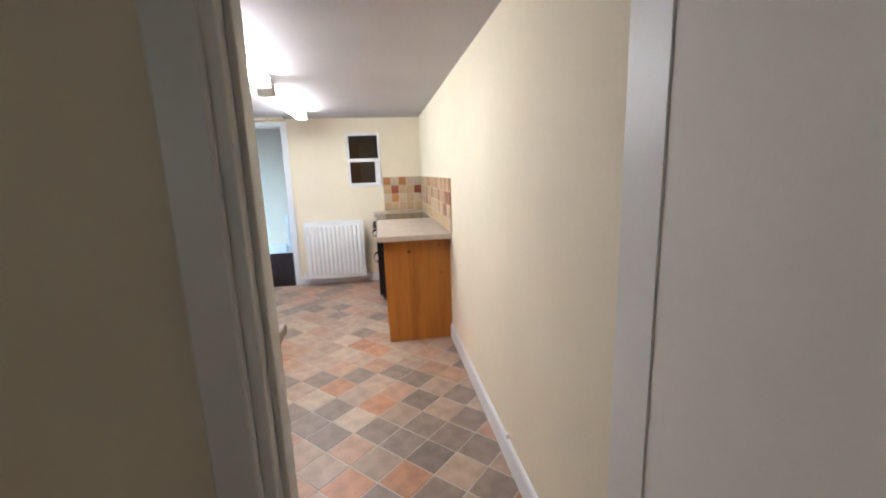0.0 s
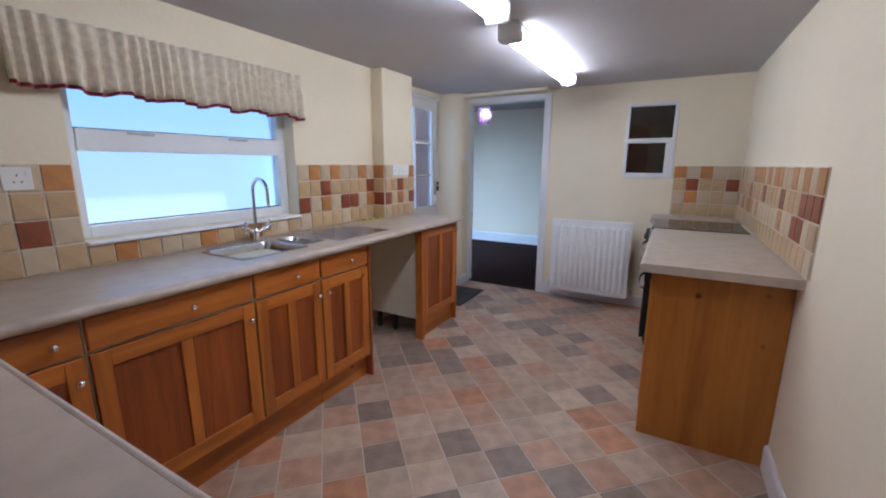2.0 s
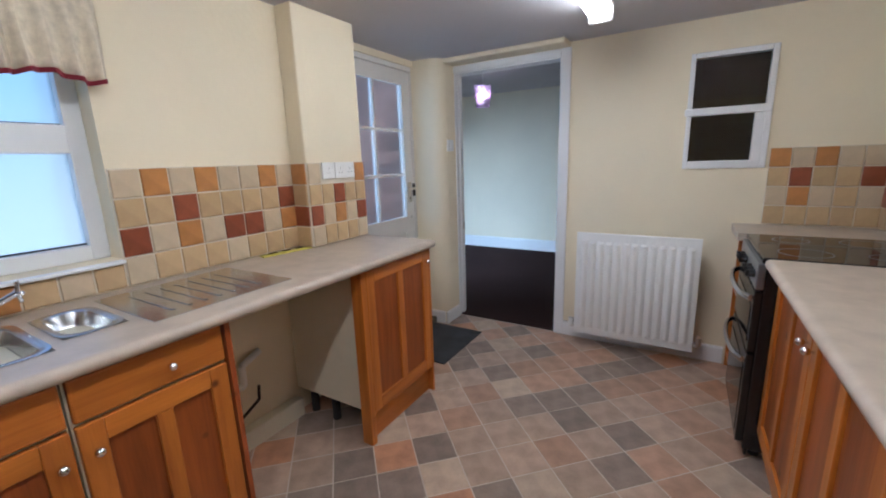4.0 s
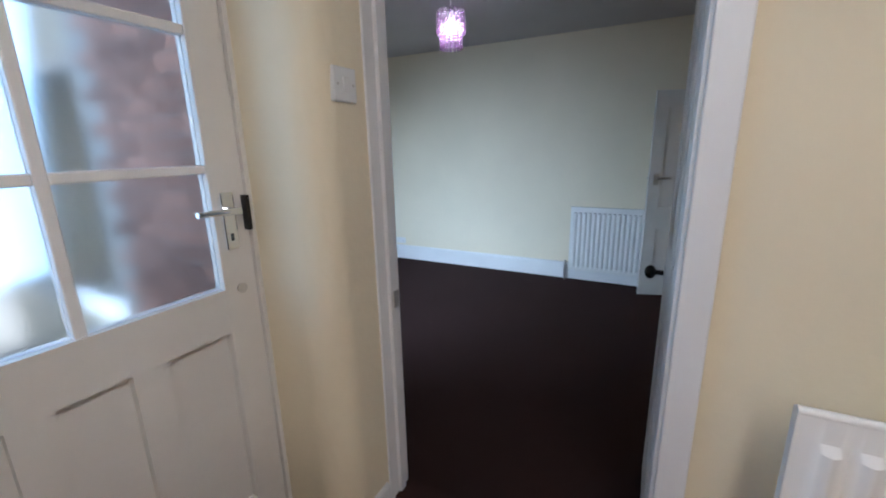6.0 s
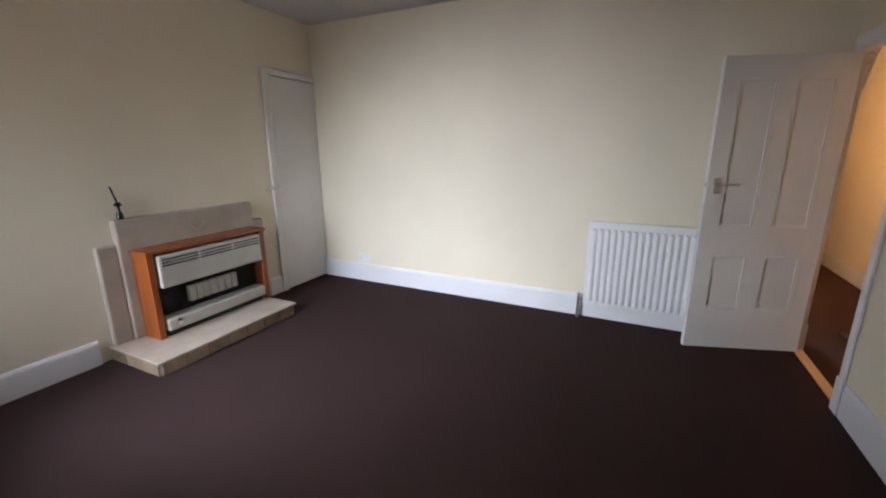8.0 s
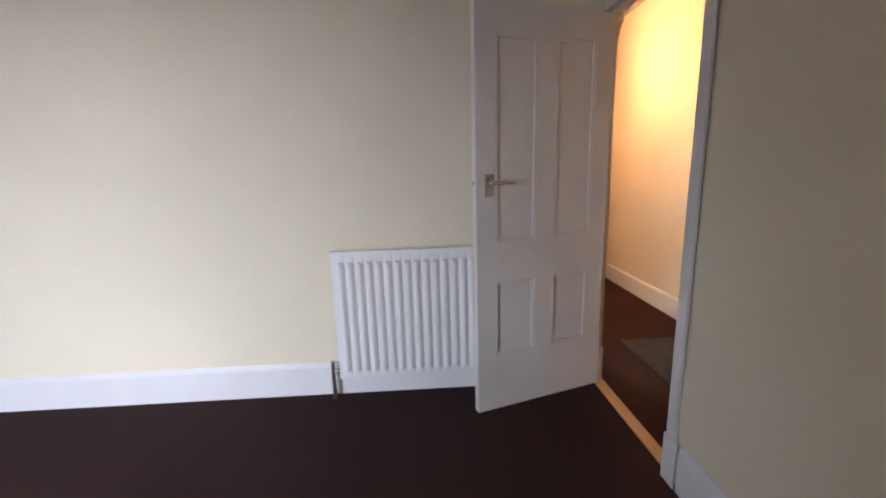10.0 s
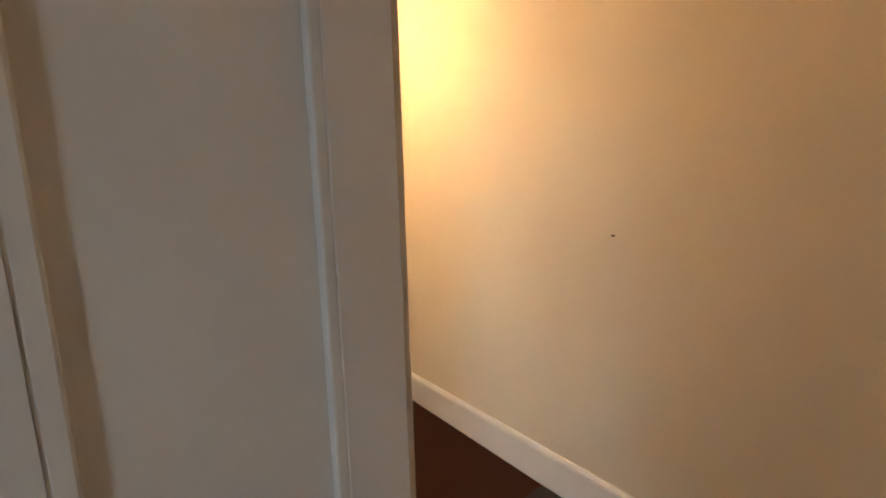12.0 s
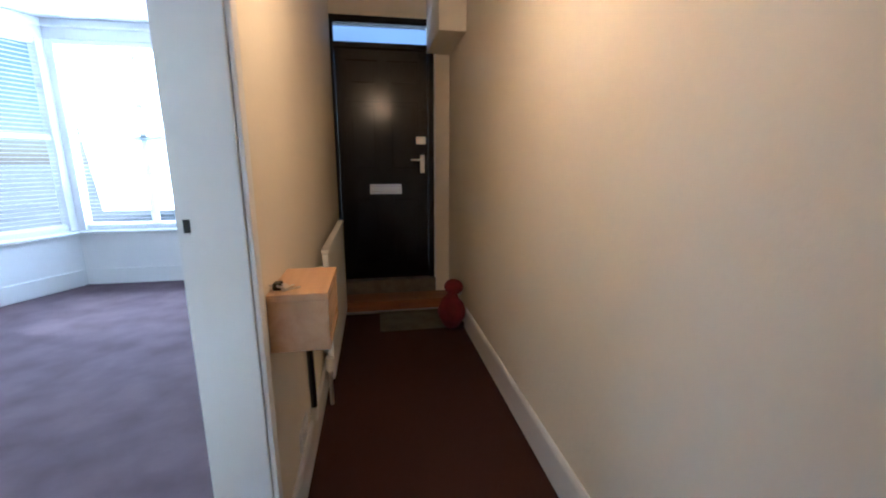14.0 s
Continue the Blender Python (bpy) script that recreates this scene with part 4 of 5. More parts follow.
wt = worktop("window_worktop", XL, -0.285, 2.201, 5.57, "long taupe laminate worktop under the kitchen window", [(-0.76, -0.40, 3.62, 4.02), (-0.74, -0.46, 4.05, 4.20)])
rounded_edge(wt, -0.285, 2.745, 5.57, 1)
pw = worktop("peninsula_worktop", -0.284, 0.875, 2.201, 2.725, "taupe laminate return worktop beside the doorway")
part("front_edge", bx(-0.264, 0.895, 2.7251, 2.74, 0.87, 0.91, bevel=0.006), WORKTOP, pw)
part("side_edge", bx(0.8751, 0.893, 2.201, 2.725, 0.87, 0.91, bevel=0.006), WORKTOP, pw)
t = thing("peninsula_cabinet", (0.4, 2.45, 0), "honey pine cabinet with a plain end beside the doorway", "cabinet")
part("carcass", bx(-0.28, 0.855, 2.21, 2.66, 0.15, 0.868), CARCASS, t)
part("end_panel", bx(0.856, 0.874, 2.21, 2.70, 0.0, 0.868, bevel=0.002), PINE_PALE, t)
part("plinth", bx(-0.28, 0.855, 2.62, 2.64, 0, 0.149), PINE_Y, t)
for i in range(2):
    x0 = -0.25 + i * 0.55
    part("door", bx(x0, x0 + 0.54, 2.661, 2.682, 0.155, 0.862, bevel=0.004), PINE_Z, t)
t = thing("dresser_cabinet", (0.45, 2.36, 0.91), "tall red-brown stained cabinet standing on the return worktop", "cabinet")
part("side", bx(0.805, 0.825, 2.202, 2.46, 0.911, 2.06, bevel=0.003), CHERRY, t)
part("door", bx(0.02, 0.825, 2.461, 2.478, 0.93, 2.05, bevel=0.004), CHERRY, t)
part("side", bx(0.02, 0.04, 2.202, 2.46, 0.911, 2.06), CHERRY, t)
part("back", bx(0.04, 0.805, 2.202, 2.21, 0.911, 2.06), CHERRY, t)
part("base", bx(0.02, 0.838, 2.203, 2.483, 0.9105, 0.929, bevel=0.004), CHERRY, t)


def sink():
    t = thing("kitchen_sink", (-0.58, 3.9, 0.91), "stainless steel one and a half bowl sink with drainer", "sink")

    def bowl(name, x0, x1, y0, y1, depth):
        bm = bmesh.new()
        rings = []
        for k, (inset, z) in enumerate([(-0.018, 0.9125), (-0.004, 0.9135), (0.004, 0.909), (0.014, 0.88), (0.022, 0.91 - depth + 0.03), (0.05, 0.91 - depth)]):
            ring = []
            r = 0.05
            for cx, cy, s in ((x1 - inset - r, y1 - inset - r, 0), (x0 + inset + r, y1 - inset - r, 90), (x0 + inset + r, y0 + inset + r, 180), (x1 - inset - r, y0 + inset + r, 270)):
                for i in range(6):
                    a = radians(s + 18 * i)
                    ring.append(bm.verts.new((cx + r * math.cos(a), cy + r * math.sin(a), z)))
            rings.append(ring)
        n = len(rings[0])
        for a, b in zip(rings, rings[1:]):
            for i in range(n):
                bm.faces.new((a[i], a[(i + 1) % n], b[(i + 1) % n], b[i]))
        bm.faces.new(rings[-1])
        part(name, bm, STEEL, t, smooth=True)
        part("waste", tube(bmesh.new(), ((x0 + x1) / 2, (y0 + y1) / 2, 0.9105 - depth), ((x0 + x1) / 2, (y0 + y1) / 2, 0.914 - depth), 0.03), CHROME, t)
    bowl("main_bowl", -0.745, -0.415, 3.635, 4.005, 0.15)
    bowl("half_bowl", -0.725, -0.475, 4.065, 4.185, 0.09)
    part("drainer", bx(-0.78, -0.37, 4.225, 4.70, 0.9105, 0.9135, bevel=0.001), STEEL, t)
    for i in range(7):
        y = 4.30 + i * 0.05
        part("drainer_rib", bx(-0.72, -0.43, y, y + 0.012, 0.9136, 0.9165, bevel=0.001), STEEL, t)


sink()


def tap():
    t = thing("mixer_tap", (-0.79, 3.98, 0.91), "tall chrome swan-neck mixer tap with cross handles", "tap")
    part("base", lathe(bmesh.new(), (-0.79, 3.98, 0.911), [(0.0, 0), (0.03, 0), (0.03, 0.01), (0.02, 0.03), (0.018, 0.06), (0.012, 0.07), (0, 0.07)]), CHROME, t, smooth=True)
    bm = bmesh.new()
    path = [(-0.79, 3.98, 0.97), (-0.79, 3.98, 1.19)] + [(-0.79 + 0.075 - 0.075 * math.cos(radians(a)), 3.98 - 0.02 * a / 180, 1.19 + 0.075 * math.sin(radians(a))) for a in range(20, 181, 20)] + [(-0.64, 3.96, 1.13)]
    for a, b in zip(path, path[1:]):
        tube(bm, a, b, 0.010, n=12)
        ball(bm, b, 0.010, u=10, v=6)
    part("spout", bm, CHROME, t, smooth=True)
    for s in (-1, 1):
        bm = bmesh.new()
        tube(bm, (-0.79, 3.98, 0.955), (-0.77, 3.98 + s * 0.075, 0.995), 0.009)
        for k in range(4):
            a = k * math.pi / 2
            tube(bm, (-0.77, 3.98 + s * 0.075, 0.995), (-0.77 + 0.028 * math.cos(a), 3.98 + s * 0.078, 0.997 + 0.028 * math.sin(a)), 0.006, n=8)
            ball(bm, (-0.77 + 0.028 * math.cos(a), 3.98 + s * 0.078, 0.997 + 0.028 * math.sin(a)), 0.007, u=8, v=6)
        part("cross_handle", bm, CHROME, t, smooth=True)


tap()


def valance():
    t = thing("valance_curtain", (-0.80, 3.75, 1.9), "gathered beige valance with a dark red bound hem", "curtain")
    cloth, trim = bmesh.new(), bmesh.new()
    rows, cols = 8, 240
    grid = []
    y0, y1 = 3.06, 4.40
    for r in range(rows + 1):
        f = r / rows
        line = []
        for c in range(cols + 1):
            u = c / cols
            y = y0 + (y1 - y0) * u
            fold = 0.016 * math.sin(u * 2 * math.pi * 27 + 2.2 * math.sin(u * 17)) + 0.012 * noise.noise((u * 34, f * 1.4, 0))
            x = -0.80 + fold * (0.45 + 0.75 * f) + 0.012 * f
            z = 1.885 - f * (0.252 + 0.010 * math.sin(u * 41) + 0.008 * noise.noise((u * 16, 4, 1)))
            line.append(cloth.verts.new((x, y, z)))
        grid.append(line)
    for a, b in zip(grid, grid[1:]):
        for i in range(cols):
            cloth.faces.new((a[i], a[i + 1], b[i + 1], b[i]))
    edge = [v.co.copy() for v in grid[-1]]
    ring = []
    for p in edge:
        ring.append([trim.verts.new(p + Vector(d)) for d in ((0.006, 0, 0.004), (0.006, 0, -0.010), (-0.004, 0, -0.010), (-0.004, 0, 0.004))])
    for a, b in zip(ring, ring[1:]):
        for i in range(4):
            trim.faces.new((a[i], a[(i + 1) % 4], b[(i + 1) % 4], b[i]))
    c = part("cloth", cloth, FABRIC, t, smooth=True)
    c.modifiers.new("thickness", "SOLIDIFY").thickness = 0.003
    part("hem_binding", trim, REDTRIM, t, "dark red bound hem", smooth=True)
    part("rail", bx(-0.859, -0.815, y0, y1, 1.875, 1.89), PLASTIC, t)


valance()

# right-hand run
rw = worktop("right_worktop", 1.21, XR - 0.001, 4.50, 5.715, "taupe laminate worktop along the plain wall")
rounded_edge(rw, 1.21, 4.50, 5.715, -1)
t = thing("right_cabinet", (1.5, 5.15, 0), "pine base cabinet with knotty end panel and two doors", "cabinet")
part("end_panel", bx(1.245, XR - 0.001, 4.60, 4.618, 0.0, 0.868, bevel=0.002), PINE_PALE, t, "knotty pale pine end panel")
part("carcass", bx(1.262, XR - 0.003, 4.619, 5.71, 0.15, 0.868), CARCASS, t)
part("plinth", bx(1.285, 1.30, 4.619, 5.71, 0, 0.149), PINE_Y, t)
shaker(t, 1.24, -1, 4.625, 5.162, 0.155, 0.862, 2, (5.13, 0.78))
shaker(t, 1.24, -1, 5.168, 5.706, 0.155, 0.862, 2, (5.20, 0.78))
ew = worktop("corner_worktop", 1.15, XR - 0.001, 6.325, YE - 0.001, "short taupe worktop in the corner beyond the cooker")
t = thing("corner_shelf_unit", (1.4, 6.5, 0), "narrow open pine shelf unit beside the cooker", "shelf")
part("side", bx(1.19, XR - 0.003, 6.33, 6.346, 0, 0.868), PINE_Z, t)
part("side", bx(1.19, XR - 0.003, 6.655, 6.672, 0, 0.868), PINE_Z, t)
part("shelf", bx(1.195, XR - 0.003, 6.3465, 6.6545, 0.50, 0.518), PINE_Y, t)
part("shelf", bx(1.195, XR - 0.003, 6.3465, 6.6545, 0.08, 0.098), PINE_Y, t)
part("back", bx(1.76, XR - 0.003, 6.3465, 6.6545, 0.1, 0.868), CARCASS, t)


def cooker():
    t = thing("cooker", (1.47, 6.02, 0), "black freestanding electric cooker with ceramic hob and two ovens", "cooker")
    y0, y1 = 5.73, 6.31
    part("body", bx(1.20, 1.765, y0, y1, 0.04, 0.885, bevel=0.005), BLACK, t)
    part("hob", bx(1.185, 1.765, y0 - 0.004, y1 + 0.004, 0.8851, 0.912, bevel=0.006), BLACKGLASS, t)
    for cx, cy, r in ((1.34, 5.88, 0.09), (1.34, 6.17, 0.07), (1.60, 5.88, 0.07), (1.60, 6.17, 0.09)):
        bm = bmesh.new()
        lathe(bm, (cx, cy, 0.9122), [(r - 0.004, 0), (r - 0.004, 0.0006), (r, 0.0006), (r, 0)], 32)
        part("hob_ring", bm, GREYMETAL, t)
    part("control_panel", bx(1.172, 1.1995, y0, y1, 0.775, 0.884, bevel=0.004), GREYMETAL, t)
    for i in range(6):
        y = y0 + 0.06 + i * 0.055 + (0.10 if i > 2 else 0)
        bm = bmesh.new()
        tube(bm, (1.1715, y, 0.83), (1.150, y, 0.83), 0.018, 0.015, n=16)
        cube(bm, 1.138, 1.151, y - 0.004, y + 0.004, 0.815, 0.845, bevel=0.001)
        part("knob", bm, BLACK, t, smooth=True)
    for z0, z1 in ((0.50, 0.765), (0.07, 0.485)):
        d = part("oven_door", bx(1.172, 1.1995, y0 + 0.004, y1 - 0.004, z0, z1, bevel=0.004), BLACK, t)
        part("oven_glass", bx(1.1695, 1.1718, y0 + 0.05, y1 - 0.05, z0 + 0.03, z1 - 0.07), BLACKGLASS, d)
        bm = bmesh.new()
        n = 12
        pts = [(1.165 - 0.042 * math.sin(math.pi * i / n) ** 0.5, y0 + 0.03 + (y1 - y0 - 0.06) * i / n, z1 - 0.035) for i in range(n + 1)]
        rings = [[bm.verts.new((x + 0.010 * math.cos(2 * math.pi * k / 10), y, z + 0.014 * math.sin(2 * math.pi * k / 10))) for k in range(10)] for x, y, z in pts]
        for a, b in zip(rings, rings[1:]):
            for k in range(10):
                bm.faces.new((a[k], a[(k + 1) % 10], b[(k + 1) % 10], b[k]))
        bm.faces.new(rings[0])
        bm.faces.new(rings[-1][::-1])
        part("handle", bm, STEEL, d, "bowed silver handle", smooth=True)
    for y in (y0 + 0.05, y1 - 0.05):
        part("foot", tube(bmesh.new(), (1.25, y, 0), (1.25, y, 0.045), 0.02), RUBBER, t)
    part("kickplate", bx(1.21, 1.22, y0 + 0.01, y1 - 0.01, 0.008, 0.04), BLACK, t)


cooker()


def radiator(name, x0, x1, y, z0, z1, wall_y, flutes, label):
    """A pressed steel panel radiator facing -y."""
    t = thing(name, ((x0 + x1) / 2, wall_y, z0), label, "radiator")
    bm = bmesh.new()
    w = (x1 - x0 - 0.05) / flutes
    xs, ds = [x0, x0 + 0.025], [0.0, 0.0]
    for i in range(flutes):
        a = x0 + 0.025 + i * w
        for k in range(1, 11):
            xs.append(a + w * k / 10)
            ds.append(-0.019 * (0.5 - 0.5 * math.cos(2 * math.pi * k / 10)) ** 0.6)
    xs.append(x1)
    ds.append(0.0)
    zs = [(z0, 0), (z0 + 0.035, 0), (z0 + 0.055, 1), (z1 - 0.062, 1), (z1 - 0.05, 0), (z1, 0)]
    rows = [[bm.verts.new((x, y + d * k, z)) for x, d in zip(xs, ds)] for z, k in zs]
    for a, b in zip(rows, rows[1:]):
        for i in range(len(xs) - 1):
            bm.faces.new((a[i], a[i + 1], b[i + 1], b[i]))
    part("front_panel", bm, ENAMEL, t, smooth=True)
    part("back_panel", bx(x0, x1, y + 0.004, y + 0.03, z0, z1, bevel=0.004), ENAMEL, t)
    part("top_roll", tube(bmesh.new(), (x0, y + 0.008, z1), (x1, y + 0.008, z1), 0.009), ENAMEL, t, smooth=True)
    part("seam", tube(bmesh.new(), (x0, y + 0.006, z0), (x1, y + 0.006, z0), 0.007), ENAMEL, t, smooth=True)
    for x in (x0 + 0.12, x1 - 0.12):
        part("bracket", bx(x - 0.015, x + 0.015, y + 0.031, wall_y, z0 + 0.1, z1 - 0.1), ENAMEL, t)
    return t


kr = radiator("kitchen_radiator", 0.285, 1.005, 6.50, 0.12, 0.825, YE - 0.001, 13, "white fluted panel radiator on the kitchen end wall")
for x in (0.255, 1.035):
    v = part("valve", tube(bmesh.new(), (x, 6.52, 0.155), (x, 6.675, 0.155), 0.009), NICKEL, kr, smooth=True)
    part("elbow", tube(bmesh.new(), (x, 6.53, 0.15), (0.285 if x < 0.5 else 1.005, 6.53, 0.15), 0.012), NICKEL, v, smooth=True)
    part("cap", tube(bmesh.new(), (x, 6.53, 0.151), (x, 6.53, 0.205), 0.016), PLASTIC if x < 0.5 else NICKEL, v, smooth=True)
dr = radiator("dining_radiator", -1.0, -0.06, 10.245, LOW + 0.13, 0.615, YD - 0.001, 18, "white fluted panel radiator behind the open door")
v = part("valve", tube(bmesh.new(), (-1.04, 10.27, LOW), (-1.04, 10.27, LOW + 0.22), 0.012), NICKEL, dr, smooth=True)
part("elbow", tube(bmesh.new(), (-1.04, 10.27, LOW + 0.16), (-1.0, 10.27, LOW + 0.16), 0.012), NICKEL, v, smooth=True)


def batten_light(x, y0, y1, label):
    t = thing("ceiling_batten_light", (x, (y0 + y1) / 2, KC), label, "ceiling light", "fluorescent lights on the kitchen ceiling")
    part("base", bx(x - 0.05, x + 0.05, y0, y1, KC - 0.03, KC - 0.0005, bevel=0.004), PLASTIC, t)
    for a, b in ((y0 - 0.012, y0 + 0.075), (y1 - 0.02, y1 + 0.012)):
        bm = bmesh.new()
        m = Matrix.Translation((x, (a + b) / 2, KC - 0.05)) @ Matrix.Diagonal((0.122, b - a, 0.095, 1))
        vs = bmesh.ops.create_cube(bm, size=1, matrix=m)["verts"]
        bmesh.ops.bevel(bm, geom=list(bm.edges), offset=0.016, segments=3, affect="EDGES", profile=0.5)
        part("end_cap", bm, PLASTIC, t, smooth=True)
    bm = bmesh.new()
    prof = [(0.056 * math.cos(radians(a)), KC - 0.032 - 0.060 * math.sin(radians(a)) ** 0.7) for a in range(0, 181, 15)]
    ends = [[bm.verts.new((x + d, y, z)) for d, z in prof] for y in (y0 + 0.0755, y1 - 0.0205)]
    for i in range(len(prof) - 1):
        bm.faces.new((ends[0][i], ends[0][i + 1], ends[1][i + 1], ends[1][i]))
    part("diffuser", bm, TUBE, t, "glowing white diffuser", smooth=True)


batten_light(0.50, 3.08, 4.40, "lit fluorescent batten light with white diffuser")
batten_light(0.455, 4.66, 6.07, "lit fluorescent batten light near the dining room door")


def socket(name, label, axis, face, way, a, z, w, h, gangs):
    t = thing(name, (face, a, z) if axis == "y" else (a, face, z), label, "socket")

    def blk(p, q, r, s, d0, d1, bev=0.0):
        lo, hi = sorted((face + way * d0, face + way * d1))
        return bx(lo, hi, p, q, r, s, bevel=bev) if axis == "y" else bx(p, q, lo, hi, r, s, bevel=bev)
    part("plate", blk(a - w / 2, a + w / 2, z - h / 2, z + h / 2, 0, 0.010, 0.002), PLASTIC, t)
    for g in range(gangs):
        c = a - w / 2 + w * (g + 0.5) / gangs
        for du, dz, su, sz in ((0, 0.012, 0.003, 0.008), (-0.011, -0.012, 0.006, 0.003), (0.011, -0.012, 0.006, 0.003)):
            part("pin_hole", blk(c + du - su / 2, c + du + su / 2, z + dz - sz / 2, z + dz + sz / 2, 0.0101, 0.0108), BLACK, t)
        part("rocker", blk(c + w / gangs * 0.28, c + w / gangs * 0.38, z + 0.008, z + 0.026, 0.0101, 0.014), PLASTIC, t)
    return t


socket("wall_socket", "white single switched socket set into the tiles", "y", -0.7405, 1, 5.285, 1.302, 0.085, 0.085, 1)
socket("wall_socket", "white double switched socket set into the tiles", "y", -0.7405, 1, 5.405, 1.302, 0.146, 0.085, 2)
socket("wall_socket", "white socket in the tiles near the kitchen window", "y", XL + 0.008, 1, 3.045, 1.29, 0.085, 0.085, 1)
socket("wall_socket", "white double socket low on the dining room wall", "x", YD, -1, -3.30, 0.034, 0.146, 0.08, 2)
socket("wall_socket", "white double socket low on the hall wall", "y", XH1 + 0.004, 1, 11.87, 0.01, 0.146, 0.085, 2)
socket("wall_socket", "white socket at the foot of the hall wall", "y", XW, -1, 9.86, 0.0, 0.085, 0.085, 1)

t = thing("light_switch", (-0.735, 6.59, 1.45), "white light switch on the rounded plaster corner", "switch")
part("plate", bx(-0.745, -0.729, 6.547, 6.637, 1.404, 1.492, bevel=0.003), PLASTIC, t)
part("rocker", bx(-0.7288, -0.724, 6.580, 6.604, 1.430, 1.466, bevel=0.002), PLASTIC, t)
for y in (6.561, 6.623):
    part("screw", tube(bmesh.new(), (-0.729, y, 1.448), (-0.7275, y, 1.448), 0.004, n=10), NICKEL, t)
t = thing("warning_tape", (-0.83, 5.02, 0.911), "crumpled strip of yellow tape with dark marks on the worktop", "tape")
m = Matrix.Translation((-0.80, 5.02, 0.914)) @ Matrix.Rotation(radians(-9), 4, "Z")
bm = bmesh.new()
tape = [[bm.verts.new(m @ Vector((s, -0.13 + i * 0.0217, -0.0035 + top * (0.004 + 0.005 * abs(noise.noise((i * 0.7, s * 30, 3))))))) for s, top in ((-0.022, 0), (-0.02, 1), (0.02, 1), (0.022, 0))] for i in range(13)]
for p, q in zip(tape, tape[1:]):
    for i in range(4):
        bm.faces.new((p[i], p[(i + 1) % 4], q[(i + 1) % 4], q[i]))
bm.faces.new(tape[0])
bm.faces.new(tape[-1])
part("strip", bm, YELLOW, t)
for i in range(3):
    part("mark", bx(-0.010, 0.008, -0.09 + i * 0.07, -0.05 + i * 0.07, 0.0065, 0.0085, m=m), BLACK, t)
t = thing("door_mat", (-0.62, 6.13, 0), "charcoal ribbed doormat by the back door step", "mat")
part("mat", bx(-0.825, -0.40, 5.84, 6.42, 0.0005, 0.010, bevel=0.003), DARKMAT, t)

# ---- dining room things ----


def fireplace():
    t = thing("fireplace_surround", (XF, 8.85, LOW), "stepped fawn tiled fireplace surround with diamond motif", "fireplace")
    part("centre", bx(XF, XF + 0.07, 8.28, 9.36, -0.12, 0.735, bevel=0.012), SURROUND, t)
    part("wing", bx(XF, XF + 0.05, 9.361, 9.48, -0.12, 0.57, bevel=0.012), SURROUND, t)
    part("wing", bx(XF, XF + 0.05, 8.16, 8.279, -0.12, 0.57, bevel=0.012), SURROUND, t)
    bm = bmesh.new()
    for k in range(4):
        cube(bm, XF + 0.0702, XF + 0.076, -0.05, 0.05, 0.040, 0.050, m=Matrix.Translation((0, 8.84, 0.63)) @ Matrix.Rotation(radians(45 + 90 * k), 4, "X"))
    part("diamond", bm, HEARTHTOP, t)
    h = thing("hearth", (-3.56, 8.7, LOW), "raised tiled hearth with brown brick-like edge tiles", "hearth")
    part("slab", bx(XF, -3.305, 8.155, 9.275, LOW, -0.135), MORTAR, h)
    part("top", bx(XF, -3.285, 8.135, 9.295, -0.1345, -0.118, bevel=0.004), HEARTHTOP, h)
    for i in range(7):
        y = 8.16 + i * 0.159
        part("edge_tile", bx(-3.3048, -3.291, y, y + 0.154, LOW + 0.002, -0.1348, bevel=0.002), HEARTHBRICK, h)
    for i in range(3):
        x = -3.84 + i * 0.178
        part("edge_tile", bx(x, x + 0.173, 8.141, 8.1548, LOW + 0.002, -0.1348, bevel=0.002), HEARTHBRICK, h)
        part("edge_tile", bx(x, x + 0.173, 9.2752, 9.289, LOW + 0.002, -0.1348, bevel=0.002), HEARTHBRICK, h)
    g = thing("gas_fire", (-3.7, 8.83, -0.118), "gas fire in a teak case with pale metal front", "gas fire")
    part("case", bx(-3.779, -3.60, 8.34, 8.385, -0.117, 0.50, bevel=0.004), CHERRY, g)
    part("case", bx(-3.779, -3.60, 9.255, 9.30, -0.117, 0.50, bevel=0.004), CHERRY, g)
    part("case_top", bx(-3.779, -3.585, 8.33, 9.31, 0.501, 0.525, bevel=0.004), CHERRY, g)
    part("back_plate", bx(-3.779, -3.70, 8.386, 9.254, -0.117, 0.50), BLACK, g)
    part("hood", bx(-3.70, -3.575, 8.40, 9.24, 0.25, 0.485, bevel=0.012), FIREMETAL, g)
    for i in range(3):
        for a, b in ((8.42, 8.68), (8.70, 8.96), (8.98, 9.22)):
            z = 0.405 + i * 0.022
            part("vent_slot", bx(-3.5752, -3.5735, a, b, z, z + 0.010), BLACK, g)
    part("glass_front", bx(-3.62, -3.612, 8.41, 9.23, 0.02, 0.25), PANE, g)
    for i in range(7):
        y = 8.62 + i * 0.06
        part("radiant", bx(-3.69, -3.65, y, y + 0.05, 0.07, 0.19, bevel=0.006), CERAMIC, g)
    part("lower_panel", bx(-3.70, -3.575, 8.40, 9.24, -0.07, 0.02, bevel=0.014), FIREMETAL, g)
    part("control", tube(bmesh.new(), (-3.575, 8.47, -0.01), (-3.555, 8.47, -0.01), 0.022), CHROME, g, smooth=True)
    part("base", bx(-3.68, -3.62, 8.41, 9.23, -0.117, -0.071), BLACK, g)
    o = thing("scent_diffuser", (XF + 0.035, 8.34, 0.735), "small dark bottle with a reed on the fire surround", "ornament")
